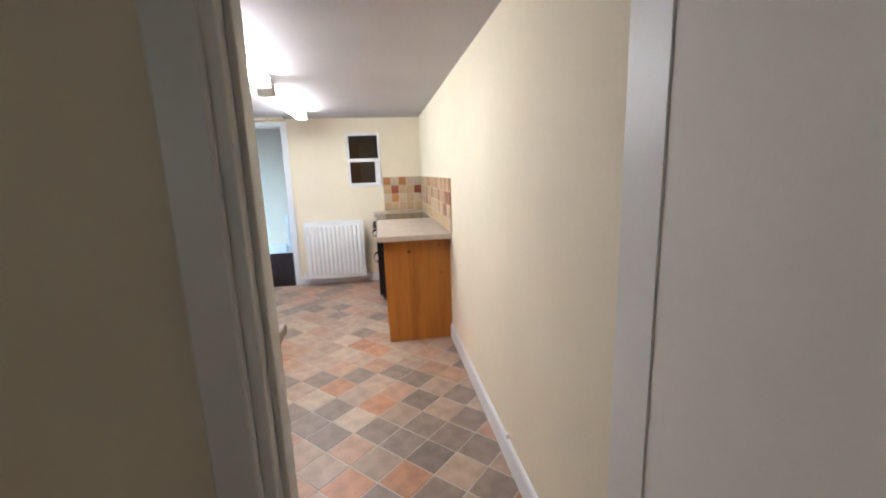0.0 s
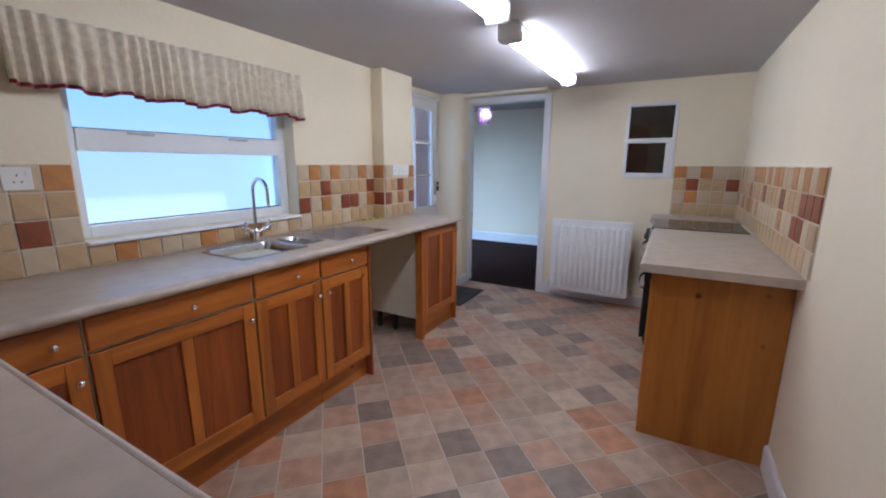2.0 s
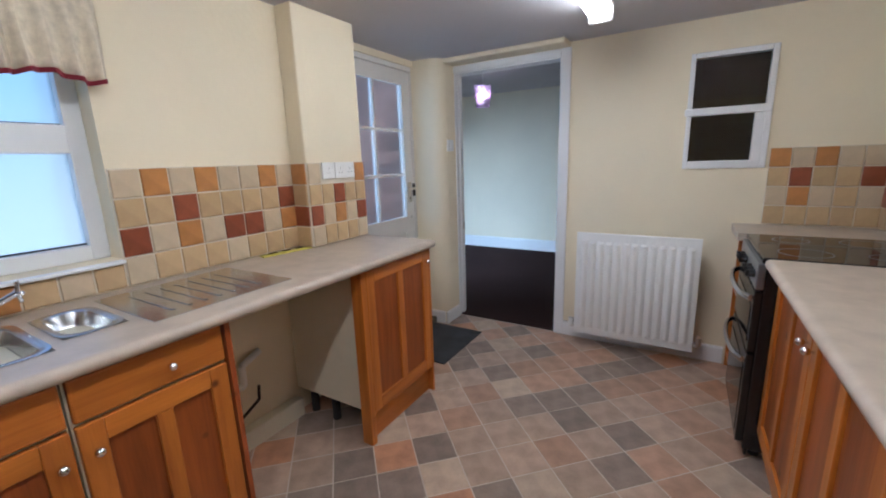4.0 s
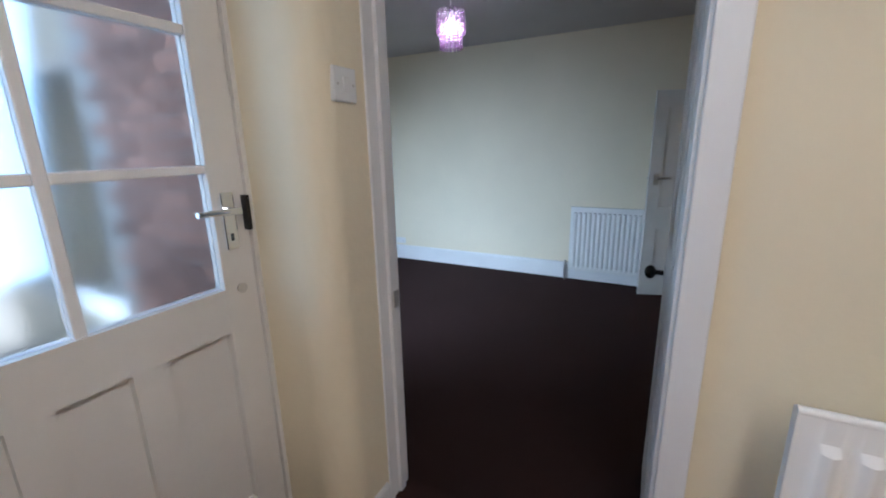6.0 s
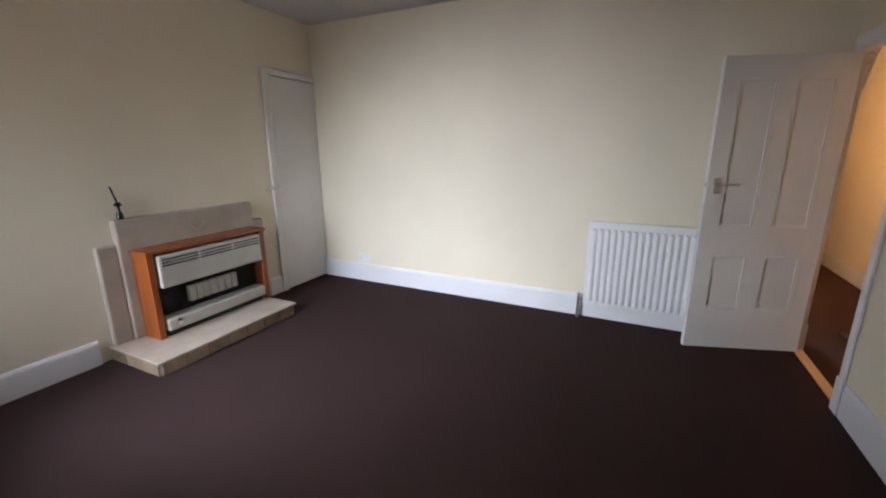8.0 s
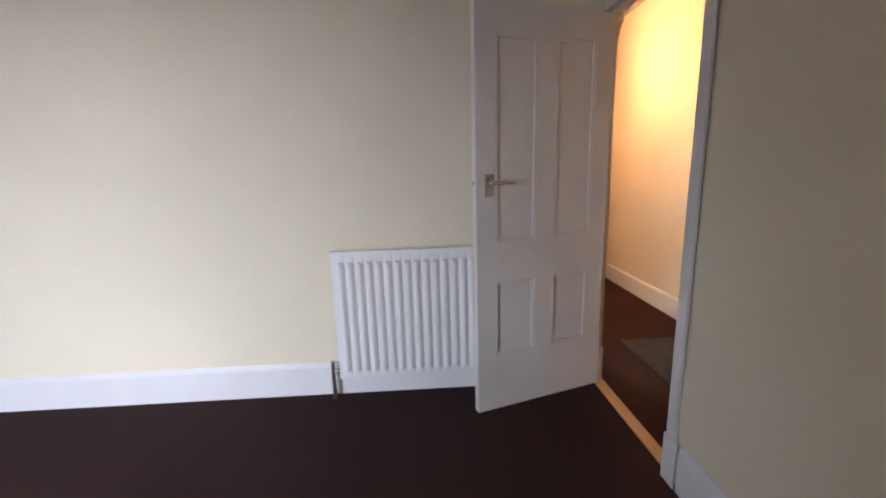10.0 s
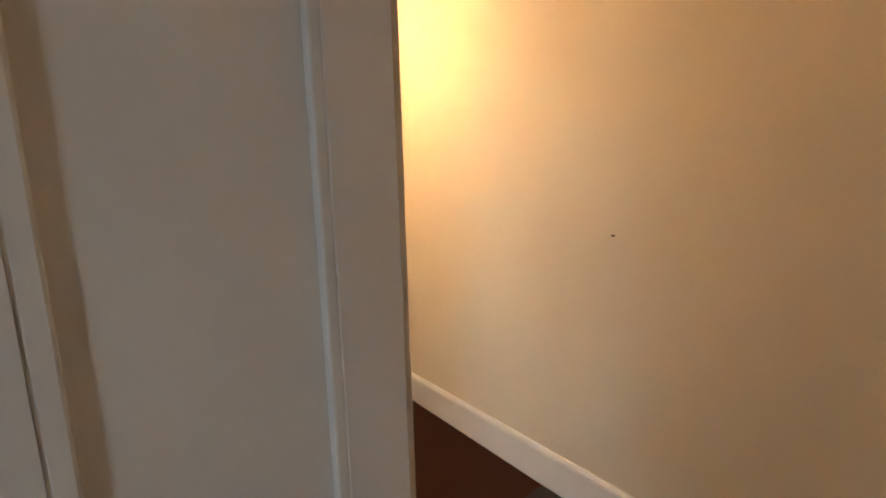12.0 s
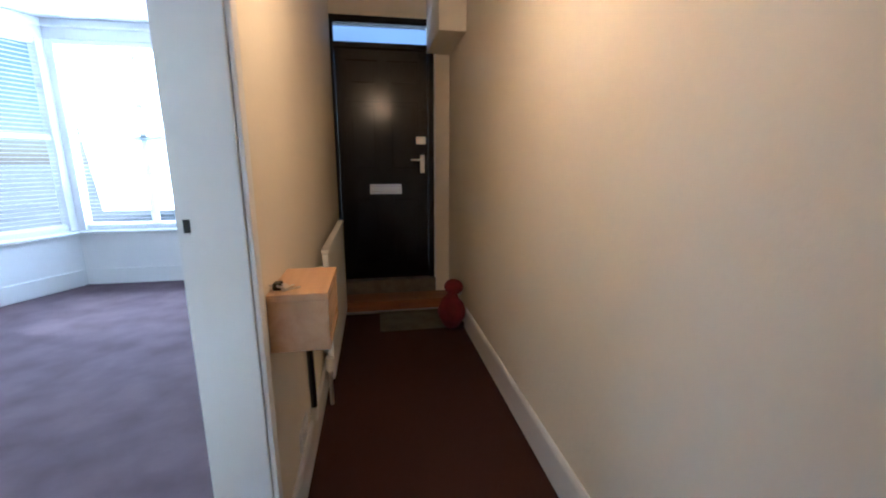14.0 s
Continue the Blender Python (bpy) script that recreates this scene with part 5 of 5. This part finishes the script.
    part("bottle", lathe(bmesh.new(), (XF + 0.035, 8.34, 0.7355), [(0, 0), (0.022, 0), (0.022, 0.03), (0.010, 0.06), (0.010, 0.085), (0.026, 0.095), (0.012, 0.115), (0.0, 0.116)], 14), BLACK, o, smooth=True)
    part("reed", tube(bmesh.new(), (XF + 0.035, 8.34, 0.85), (XF + 0.03, 8.315, 0.955), 0.006, n=8), BLACK, o)


fireplace()


def chandelier():
    c = Vector((-1.624, 8.57, 0))
    t = thing("pendant_chandelier", (c.x, c.y, DC), "violet beaded pendant shade hanging from the ceiling", "pendant light")
    part("canopy", lathe(bmesh.new(), (c.x, c.y, DC), [(0.0, -0.03), (0.03, -0.028), (0.06, -0.012), (0.062, 0.0)], 20), PLASTIC, t, smooth=True)
    part("cord", tube(bmesh.new(), (c.x, c.y, DC - 0.03), (c.x, c.y, 2.225), 0.004, n=8), PLASTIC, t)
    part("lamp_holder", tube(bmesh.new(), (c.x, c.y, 2.165), (c.x, c.y, 2.230), 0.018), PLASTIC, t)
    part("bulb", ball(bmesh.new(), (c.x, c.y, 2.120), 0.040, sz=1.15), BULB, t, "glowing bulb", smooth=True)
    for r, z in ((0.095, 2.205), (0.075, 2.125)):
        bm = bmesh.new()
        n = 28
        for i in range(n):
            a, b = 2 * math.pi * i / n, 2 * math.pi * (i + 1) / n
            tube(bm, (c.x + r * math.cos(a), c.y + r * math.sin(a), z), (c.x + r * math.cos(b), c.y + r * math.sin(b), z), 0.003, n=6)
        part("ring", bm, CHROME, t)
    bm = bmesh.new()
    for k in range(3):
        a = 2 * math.pi * k / 3
        tube(bm, (c.x, c.y, 2.220), (c.x + 0.095 * math.cos(a), c.y + 0.095 * math.sin(a), 2.205), 0.0025, n=6)
    part("spider", bm, CHROME, t)
    drop = {}
    for r, z, n, beads, mat in ((0.097, 2.200, 20, 7, PURPLE), (0.077, 2.120, 16, 8, PURPLE), (0.097, 2.223, 20, 2, CLEARDROP)):
        for i in range(n):
            a = 2 * math.pi * (i + 0.3) / n
            x, y = c.x + r * math.cos(a), c.y + r * math.sin(a)
            bm = bmesh.new()
            for b in range(beads):
                bmesh.ops.create_icosphere(bm, subdivisions=1, radius=0.0085 if b < beads - 1 else 0.012, matrix=Matrix.Translation((0, 0, -0.019 * b)) @ Matrix.Diagonal((1, 1, 1.1 if b < beads - 1 else 1.6, 1)))
            key = (r, z)
            if key not in drop:
                o = part("bead_string", bm, mat, t)
                drop[key] = o.data
                o.matrix_basis = Matrix.Translation((x, y, z))
            else:
                bm.free()
                o = new("bead_string", drop[key])
                o.parent, o.matrix_parent_inverse = t, world_of(t).inverted()
                o.matrix_basis = Matrix.Translation((x, y, z))


chandelier()
t = thing("smoke_alarm", (-3.1, 9.65, DC), "round white smoke alarm on the dining room ceiling", "smoke alarm")
part("body", lathe(bmesh.new(), (-3.1, 9.65, DC - 0.04), [(0.0, 0.0), (0.04, 0.0), (0.055, 0.012), (0.058, 0.0395)], 24), PLASTIC, t, smooth=True)

# ---- hall things ----
t = thing("hall_pendant_light", (0.925, 11.632, DC), "amber glowing bulb hanging from the hall ceiling", "pendant light")
part("canopy", lathe(bmesh.new(), (0.925, 11.632, DC), [(0.0, -0.03), (0.045, -0.02), (0.05, 0.0)], 16), PLASTIC, t, smooth=True)
part("cord", tube(bmesh.new(), (0.925, 11.632, DC - 0.03), (0.925, 11.632, 1.93), 0.004, n=8), PLASTIC, t)
part("lamp_holder", tube(bmesh.new(), (0.925, 11.632, 1.885), (0.925, 11.632, 1.94), 0.018), PLASTIC, t)
part("bulb", ball(bmesh.new(), (0.925, 11.632, 1.84), 0.040, sz=1.2), HALLBULB, t, "glowing amber bulb", smooth=True)


def corbel(x, way, y):
    t = thing("plaster_corbel", (x, y, 1.7), "white scrolled plaster corbel on the hall wall", "corbel", "corbels of the hall arch")
    bm = bmesh.new()
    for dz, d, h in ((0.0, 0.035, 0.05), (0.055, 0.055, 0.035), (0.095, 0.05, 0.05), (0.15, 0.085, 0.05), (0.205, 0.105, 0.06)):
        lo, hi = sorted((x, x + way * d))
        cube(bm, lo, hi, y - 0.055, y + 0.055, 1.56 + dz, 1.56 + dz + h, bevel=0.012)
    part("bracket", bm, WHITE, t, smooth=True)
    bm = bmesh.new()
    for k in range(3):
        tube(bm, (x + way * 0.055, y - 0.03 + 0.03 * k, 1.56), (x + way * 0.09, y - 0.03 + 0.03 * k, 1.78), 0.012)
    part("fluting", bm, WHITE, t, smooth=True)
    lo, hi = sorted((x, x + way * 0.13))
    part("cap", bx(lo, hi, y - 0.075, y + 0.075, 1.826, 1.86, bevel=0.006), WHITE, t)


corbel(XW, -1, 10.40)
corbel(XH1 + 0.0005, 1, 10.53)


def hall_radiator():
    t = thing("hall_radiator", (0.55, 13.0, 0.0), "slim white radiator on the hall wall", "radiator")
    part("panel", bx(0.545, 0.575, 12.46, 13.55, -0.10, 0.60, bevel=0.006), ENAMEL, t)
    part("top_rail", bx(0.540, 0.580, 12.455, 13.555, 0.601, 0.625, bevel=0.006), ENAMEL, t)
    for y in (12.6, 13.4):
        part("bracket", bx(XH1 + 0.005, 0.5449, y - 0.015, y + 0.015, 0.0, 0.5), ENAMEL, t)
    v = part("valve", tube(bmesh.new(), (0.555, 12.42, LOW), (0.555, 12.42, -0.02), 0.011), NICKEL, t, smooth=True)
    part("valve_cap", tube(bmesh.new(), (0.555, 12.42, -0.02), (0.555, 12.42, 0.05), 0.022), PLASTIC, v, "white thermostatic cap", smooth=True)
    part("tail", tube(bmesh.new(), (0.555, 12.42, -0.06), (0.555, 12.46, -0.06), 0.011), NICKEL, v, smooth=True)


hall_radiator()
t = thing("shelf_box", (0.59, 11.7, 0.6), "pale beech wall box unit with a keyring on top", "wall box")
part("front", bx(XH1 + 0.005, 0.672, 11.53, 11.545, 0.515, 0.668), BEECH, t)
part("top", bx(XH1 + 0.005, 0.674, 11.528, 11.83, 0.669, 0.690, bevel=0.002), BEECH, t)
part("base", bx(XH1 + 0.005, 0.672, 11.546, 11.815, 0.515, 0.530), BEECH, t)
part("back", bx(XH1 + 0.005, XH1 + 0.02, 11.546, 11.815, 0.531, 0.668), BEECH, t)
part("end", bx(XH1 + 0.021, 0.672, 11.80, 11.815, 0.531, 0.668), BEECH, t)
part("door", bx(0.66, 0.6719, 11.56, 11.79, 0.56, 0.655, bevel=0.003), BEECH, t)
t = thing("bunch_of_keys", (0.55, 11.56, 0.69), "small bunch of metal keys on the wall box", "keys")
bm = bmesh.new()
for k in range(5):
    cube(bm, -0.004, 0.004, 0, 0.055, 0.0, 0.0025, m=Matrix.Translation((0.545, 11.56, 0.691 + 0.0028 * k)) @ Matrix.Rotation(radians(-50 + 28 * k), 4, "Z"))
part("key", bm, NICKEL, t)
bm = bmesh.new()
lathe(bm, (0.545, 11.56, 0.707), [(0.014, 0), (0.017, 0.0015), (0.014, 0.003), (0.011, 0.0015), (0.014, 0)], 18)
part("ring", bm, NICKEL, t)
part("fob", bx(0.515, 0.54, 11.565, 11.60, 0.691, 0.712, bevel=0.004), BLACK, t)
t = thing("black_rod", (0.53, 11.95, LOW), "thin black tube leaning below the wall box", "pipe")
part("tube", tube(bmesh.new(), (0.528, 12.03, 0.02), (0.524, 12.02, 0.50), 0.014), BLACK, t, smooth=True)
part("end_cap", tube(bmesh.new(), (0.528, 12.03, -0.04), (0.528, 12.03, 0.02), 0.017), PLASTIC, t, "white plastic end", smooth=True)
part("pipe", tube(bmesh.new(), (0.528, 12.03, LOW + 0.17), (0.528, 12.03, -0.04), 0.008), NICKEL, t, smooth=True)
t = thing("entrance_mat", (1.08, 13.5, LOW), "grey-green mat before the front step", "mat")
part("mat", bx(0.83, 1.34, 13.33, 13.735, LOW, LOW + 0.012, bevel=0.003), GREENMAT, t)
t = thing("hall_rug", (1.1, 10.5, LOW), "dark ribbed mat on the hall carpet", "mat")
part("mat", bx(0.86, 1.47, 9.95, 10.80, LOW, LOW + 0.010, bevel=0.003), DARKMAT, t)


def door_stop():
    t = thing("door_stop_bag", (1.40, 13.32, LOW), "dark red cloth door stop slumped against the wall", "door stop")
    bm = bmesh.new()
    bmesh.ops.create_uvsphere(bm, u_segments=24, v_segments=16, radius=1)
    for v in bm.verts:
        n = noise.noise(v.co * 2.3)
        taper = 1 - 0.5 * max(0, v.co.z)
        v.co = Vector((1.385 + v.co.x * 0.105 * taper * (1 + 0.15 * n), 13.33 + v.co.y * 0.13 * taper * (1 + 0.15 * n), LOW + 0.155 + v.co.z * (0.155 + 0.01 * n)))
    part("body", bm, REDCLOTH, t, smooth=True)
    bm = bmesh.new()
    bmesh.ops.create_uvsphere(bm, u_segments=18, v_segments=12, radius=1)
    for v in bm.verts:
        v.co = Vector((1.405 + v.co.x * 0.075, 13.36 + v.co.y * 0.08, LOW + 0.325 + v.co.z * 0.06))
    part("knot", bm, REDCLOTH, t, smooth=True)
    part("tie", tube(bmesh.new(), (1.40, 13.30, LOW + 0.30), (1.345, 13.26, LOW + 0.26), 0.018, 0.01), REDCLOTH, t, smooth=True)
    part("tie", tube(bmesh.new(), (1.42, 13.42, LOW + 0.29), (1.40, 13.46, LOW + 0.24), 0.018, 0.01), REDCLOTH, t, smooth=True)


door_stop()
t = thing("telephone_point", (1.49, 13.6, 0.06), "small white box low on the hall wall", "socket")
part("plate", bx(XW - 0.02, XW, 13.50, 13.58, -0.02, 0.05, bevel=0.004), PLASTIC, t)

# black stub drawn in place of the dark inside a screw hole
t = thing("plug_hole_mark", (XW, 10.541, 0.858), "small dark stub standing in for a screw hole in the hall wall", "nail")
part("shank", tube(bmesh.new(), (XW, 10.541, 0.858), (XW - 0.014, 10.541, 0.860), 0.0035, n=8), BLACK, t)
for py, pz in ((3.05, 0.135), (2.62, 0.14)):
    t = thing("cable_clip", (XR, py, pz), "small white cable clip above the kitchen skirting", "clip", "cable clips on the plain wall")
    part("clip", bx(XR - 0.016, XR, py - 0.012, py + 0.012, pz - 0.012, pz + 0.012, bevel=0.004), PLASTIC, t)

# ---- outdoors in view ----


def tree(x, y, h, seed):
    rng = random.Random(seed)
    t = thing("street_tree", (x, y, -0.42), "leafy street tree beyond the bay window", "tree", "street trees")
    bm = bmesh.new()
    tube(bm, (x, y, -0.42), (x + 0.1, y, h * 0.45), 0.16, 0.10, n=10)
    tips = []
    for k in range(7):
        a = k * 0.9 + rng.random()
        p = Vector((x + 0.1, y, h * (0.32 + 0.02 * k)))
        q = p + Vector((math.cos(a) * h * 0.24, math.sin(a) * h * 0.24, h * (0.22 + 0.1 * rng.random())))
        tube(bm, p, q, 0.06, 0.02, n=7)
        tips += [q, (p + q) / 2]
    part("trunk", bm, BARK, t)
    me = bpy.data.meshes.new("crown")
    vs, fs = [], []
    for i in range(2600):
        c = rng.choice(tips) + Vector((rng.gauss(0, 0.1), rng.gauss(0, 0.1), rng.gauss(0.03, 0.08))) * h
        r = Euler((rng.random() * 6, rng.random() * 6, rng.random() * 6)).to_matrix()
        s = 0.06 + 0.06 * rng.random()
        k = len(vs)
        vs += [tuple(c + r @ Vector(d) * s) for d in ((-1, 0, 0), (0, -0.5, 0.1), (1, 0, 0), (0, 0.5, 0.1))]
        fs.append((k, k + 1, k + 2, k + 3))
    me.from_pydata(vs, [], fs)
    me.materials.append(LEAF)
    o = new("crown", me)
    o.parent, o.matrix_parent_inverse = t, world_of(t).inverted()


tree(-4.6, 25.0, 5.5, 3)
tree(-1.2, 27.5, 6.0, 8)


def brick_wall(x0, x1, z0, z1, y):
    """Courses of single bricks proud of a mortar bed, facing -y."""
    bed = structure("wall_outside", bx(x0 - 0.1, x1, y - 0.06, y - 0.012, z0, z1), MORTAR, "weathered red brick rear wall in the yard")
    bm = cube(bmesh.new(), -0.106, 0.106, -0.008, 0.004, -0.031, 0.031, bevel=0.0)
    first = link("brick", bm, BRICK)
    me = first.data
    bpy.data.objects.remove(first)
    rows = int((z1 - z0) / 0.075)
    for r in range(rows):
        c = x0 + (0.11 if r % 2 else 0.0) + 0.11
        while c < x1 - 0.1:
            o = new("brick", me)
            o.parent = bed
            o.matrix_basis = Matrix.Translation((c + random.uniform(-0.003, 0.003), y - 0.064 + random.uniform(-0.003, 0.003), z0 + 0.0375 + r * 0.075)) @ Matrix.Rotation(random.uniform(-0.01, 0.01), 4, "Y")
            c += 0.225


brick_wall(-2.30, -1.10, 0.0, 2.6, 6.745)

# ---- wall tiles ----
PITCH_Z = 0.1075
tile_meshes = {}


def tile_mesh(w, h, axis, way, colour):
    key = (round(w, 3), round(h, 3), axis, way, colour)
    if key not in tile_meshes:
        bm = bmesh.new()
        d0, d1 = 0.0, 0.006 * way
        e = 0.003
        outer = [(-w / 2, -h / 2), (w / 2, -h / 2), (w / 2, h / 2), (-w / 2, h / 2)]
        inner = [(-w / 2 + e, -h / 2 + e), (w / 2 - e, -h / 2 + e), (w / 2 - e, h / 2 - e), (-w / 2 + e, h / 2 - e)]
        def P(u, v, d):
            return (d, u, v) if axis == "y" else (u, d, v)
        a = [bm.verts.new(P(u, v, d0)) for u, v in outer]
        b = [bm.verts.new(P(u, v, d1 * 0.6)) for u, v in outer]
        c = [bm.verts.new(P(u, v, d1)) for u, v in inner]
        for i in range(4):
            j = (i + 1) % 4
            bm.faces.new((a[i], a[j], b[j], b[i]))
            bm.faces.new((b[i], b[j], c[j], c[i]))
        bm.faces.new(c)
        bmesh.ops.recalc_face_normals(bm, faces=bm.faces)
        me = bpy.data.meshes.new("tile")
        bm.to_mesh(me)
        bm.free()
        me.materials.append(TILE_COLOURS[colour])
        tile_meshes[key] = me
    return tile_meshes[key]


def tiled(name, axis, face, way, a0, a1, z0, rows, pitch_z=PITCH_Z, label="", skip=()):
    """A splashback: rows of letters from the top row down; the letters run from a0 to a1."""
    n = len(rows[0])
    pitch = (a1 - a0) / n
    lo, hi = sorted((a0, a1))
    f0, f1 = sorted((face, face + way * 0.004))
    z1 = z0 + pitch_z * len(rows)
    bed = structure(name, bx(f0, f1, lo, hi, z0, z1) if axis == "y" else bx(lo, hi, f0, f1, z0, z1), GROUT, label)
    for r, row in enumerate(rows):
        for c, letter in enumerate(row):
            if letter == " ":
                continue
            o = new("tile", tile_mesh(abs(pitch) - 0.006, pitch_z - 0.006, axis, way, letter))
            o.parent = bed
            u, z, f = a0 + pitch * (c + 0.5), z1 - pitch_z * (r + 0.5), face + way * 0.0042
            o.matrix_basis = Matrix.Translation((f, u, z) if axis == "y" else (u, f, z)) @ Matrix.Rotation(random.uniform(-0.008, 0.008), 4, "X" if axis == "y" else "Y")


def random_rows(n, k=4):
    out = []
    for r in range(k):
        s = ""
        for i in range(n):
            q = random.random()
            s += ("C" if q < 0.5 else "O" if q < 0.88 else "B") if r == 0 else ("B" if q < 0.68 else "R" if q < 0.9 else "C") if r == 1 else ("C" if q < 0.5 else "R" if q < 0.72 else "O" if q < 0.9 else "B") if r == 2 else ("B" if q < 0.72 else "C")
        out.append(s)
    return out


SPLASH = "mosaic splashback of cream, sand, orange and terracotta tiles"
tiled("splashback_window", "y", XL, 1, 4.362, 5.149, 0.914, ["COCOCCOC", "BBRBBBBR", "RCOCRRCO", "CBBBCBBB"], label=SPLASH)
tiled("splashback_pier", "y", -0.748, 1, 5.15, 5.57, 0.914, ["C   O", "BBRBB", "RCOCR", "CBBBC"], label=SPLASH)
tiled("splashback_pier_side", "x", 5.15, -1, XL + 0.005, -0.748, 0.914, ["O", "B", "R", "B"], label=SPLASH)
tiled("splashback_near", "y", XL, 1, 2.21, 3.215, 0.914, [a + b for a, b in zip(random_rows(8), ["CO", "BB", "RC", "CB"])], label=SPLASH)
tiled("splashback_sill", "y", XL, 1, 3.218, 4.358, 0.914, ["BOBCCOBBOBCB"], 0.09, label=SPLASH)
tiled("splashback_end", "x", YE, -1, 1.285, XR - 0.006, 0.914, ["OCOCC", "BRBBR", "COCBC", "BBBBB"], label=SPLASH)
tiled("splashback_east", "y", XR, -1, YE - 0.005, 4.47, 0.914, random_rows(23), label=SPLASH)

# ---- floor tiles, laid diagonally ----
S = 0.186
half = S / math.sqrt(2)


def clip(poly, axis, limit, keep_less):
    out = []
    for i, p in enumerate(poly):
        q = poly[(i + 1) % len(poly)]
        inside = (p[axis] <= limit) == keep_less
        inside_q = (q[axis] <= limit) == keep_less
        if inside:
            out.append(p)
        if inside != inside_q:
            f = (limit - p[axis]) / (q[axis] - p[axis])
            out.append(tuple(a + (b - a) * f for a, b in zip(p, q)))
    return out


def floor_tiles():
    g = 0.0028 * math.sqrt(2)
    hw = half - g
    shared = []
    for mat in FLOOR_COLOURS:
        bm = bmesh.new()
        low = [bm.verts.new((hw * c, hw * s, -0.002)) for c, s in ((1, 0), (0, 1), (-1, 0), (0, -1))]
        mid = [bm.verts.new((hw * c, hw * s, -0.0012)) for c, s in ((1, 0), (0, 1), (-1, 0), (0, -1))]
        top = [bm.verts.new(((hw - 0.002) * c, (hw - 0.002) * s, 0.0)) for c, s in ((1, 0), (0, 1), (-1, 0), (0, -1))]
        for i in range(4):
            j = (i + 1) % 4
            bm.faces.new((low[i], low[j], mid[j], mid[i]))
            bm.faces.new((mid[i], mid[j], top[j], top[i]))
        bm.faces.new(top)
        bmesh.ops.recalc_face_normals(bm, faces=bm.faces)
        me = bpy.data.meshes.new("tile")
        bm.to_mesh(me)
        bm.free()
        me.materials.append(mat)
        shared.append(me)
    rest_v, rest_f, rest_m = [], [], []
    count = 0
    weights = [0.34, 0.22, 0.24, 0.09, 0.11]
    x_lo, x_hi, y_lo, y_hi = XL - 0.1, XR - 0.002, 0.0, YE + 0.0
    for i in range(-4, 40):
        for j in range(-40, 80):
            cx = x_lo + half * (2 * i + (j % 2))
            cy = y_lo + half * j
            if cx < x_lo - half or cx > x_hi + half or cy < y_lo - half or cy > y_hi + half:
                continue
            k = random.choices(range(5), weights)[0]
            whole = x_lo + half <= cx <= x_hi - half and y_lo + half <= cy <= y_hi - half
            if whole and cy > 2.2 and cx > -0.45 and count < 300:
                o = new("tile", shared[k])
                o.parent = floor_kitchen
                o.matrix_basis = Matrix.Translation((cx, cy, 0)) @ Matrix.Rotation(random.choice((0, 1, 2, 3)) * math.pi / 2, 4, "Z")
                count += 1
                continue
            poly = [(cx + hw, cy), (cx, cy + hw), (cx - hw, cy), (cx, cy - hw)]
            for axis, limit, less in ((0, x_lo, False), (0, x_hi, True), (1, y_lo, False), (1, y_hi, True)):
                poly = clip(poly, axis, limit, less)
                if len(poly) < 3:
                    break
            if len(poly) < 3:
                continue
            s = len(rest_v)
            rest_v += [(x, y, 0.0) for x, y in poly]
            rest_f.append(tuple(range(s, s + len(poly))))
            rest_m.append(k)
    me = bpy.data.meshes.new("cut_tiles")
    me.from_pydata(rest_v, [], rest_f)
    for mat in FLOOR_COLOURS:
        me.materials.append(mat)
    me.polygons.foreach_set("material_index", rest_m)
    o = tagged(new("cut_tiles", me), kind="stuff")
    o.parent = floor_kitchen


floor_tiles()

# ---- the dining room, hall and front room lie a little to the right of the kitchen's axis ----
FRONT = Matrix.Translation((0.240, 0.018, 0))
for ob in list(scene.objects):
    if ob.parent is None and ob.type in ("MESH", "EMPTY"):
        middle = ob.matrix_basis.translation.y
        if ob.type == "MESH":
            middle += sum(c[1] for c in ob.bound_box) / 8
        if middle > 6.95:
            ob.matrix_basis = FRONT @ ob.matrix_basis
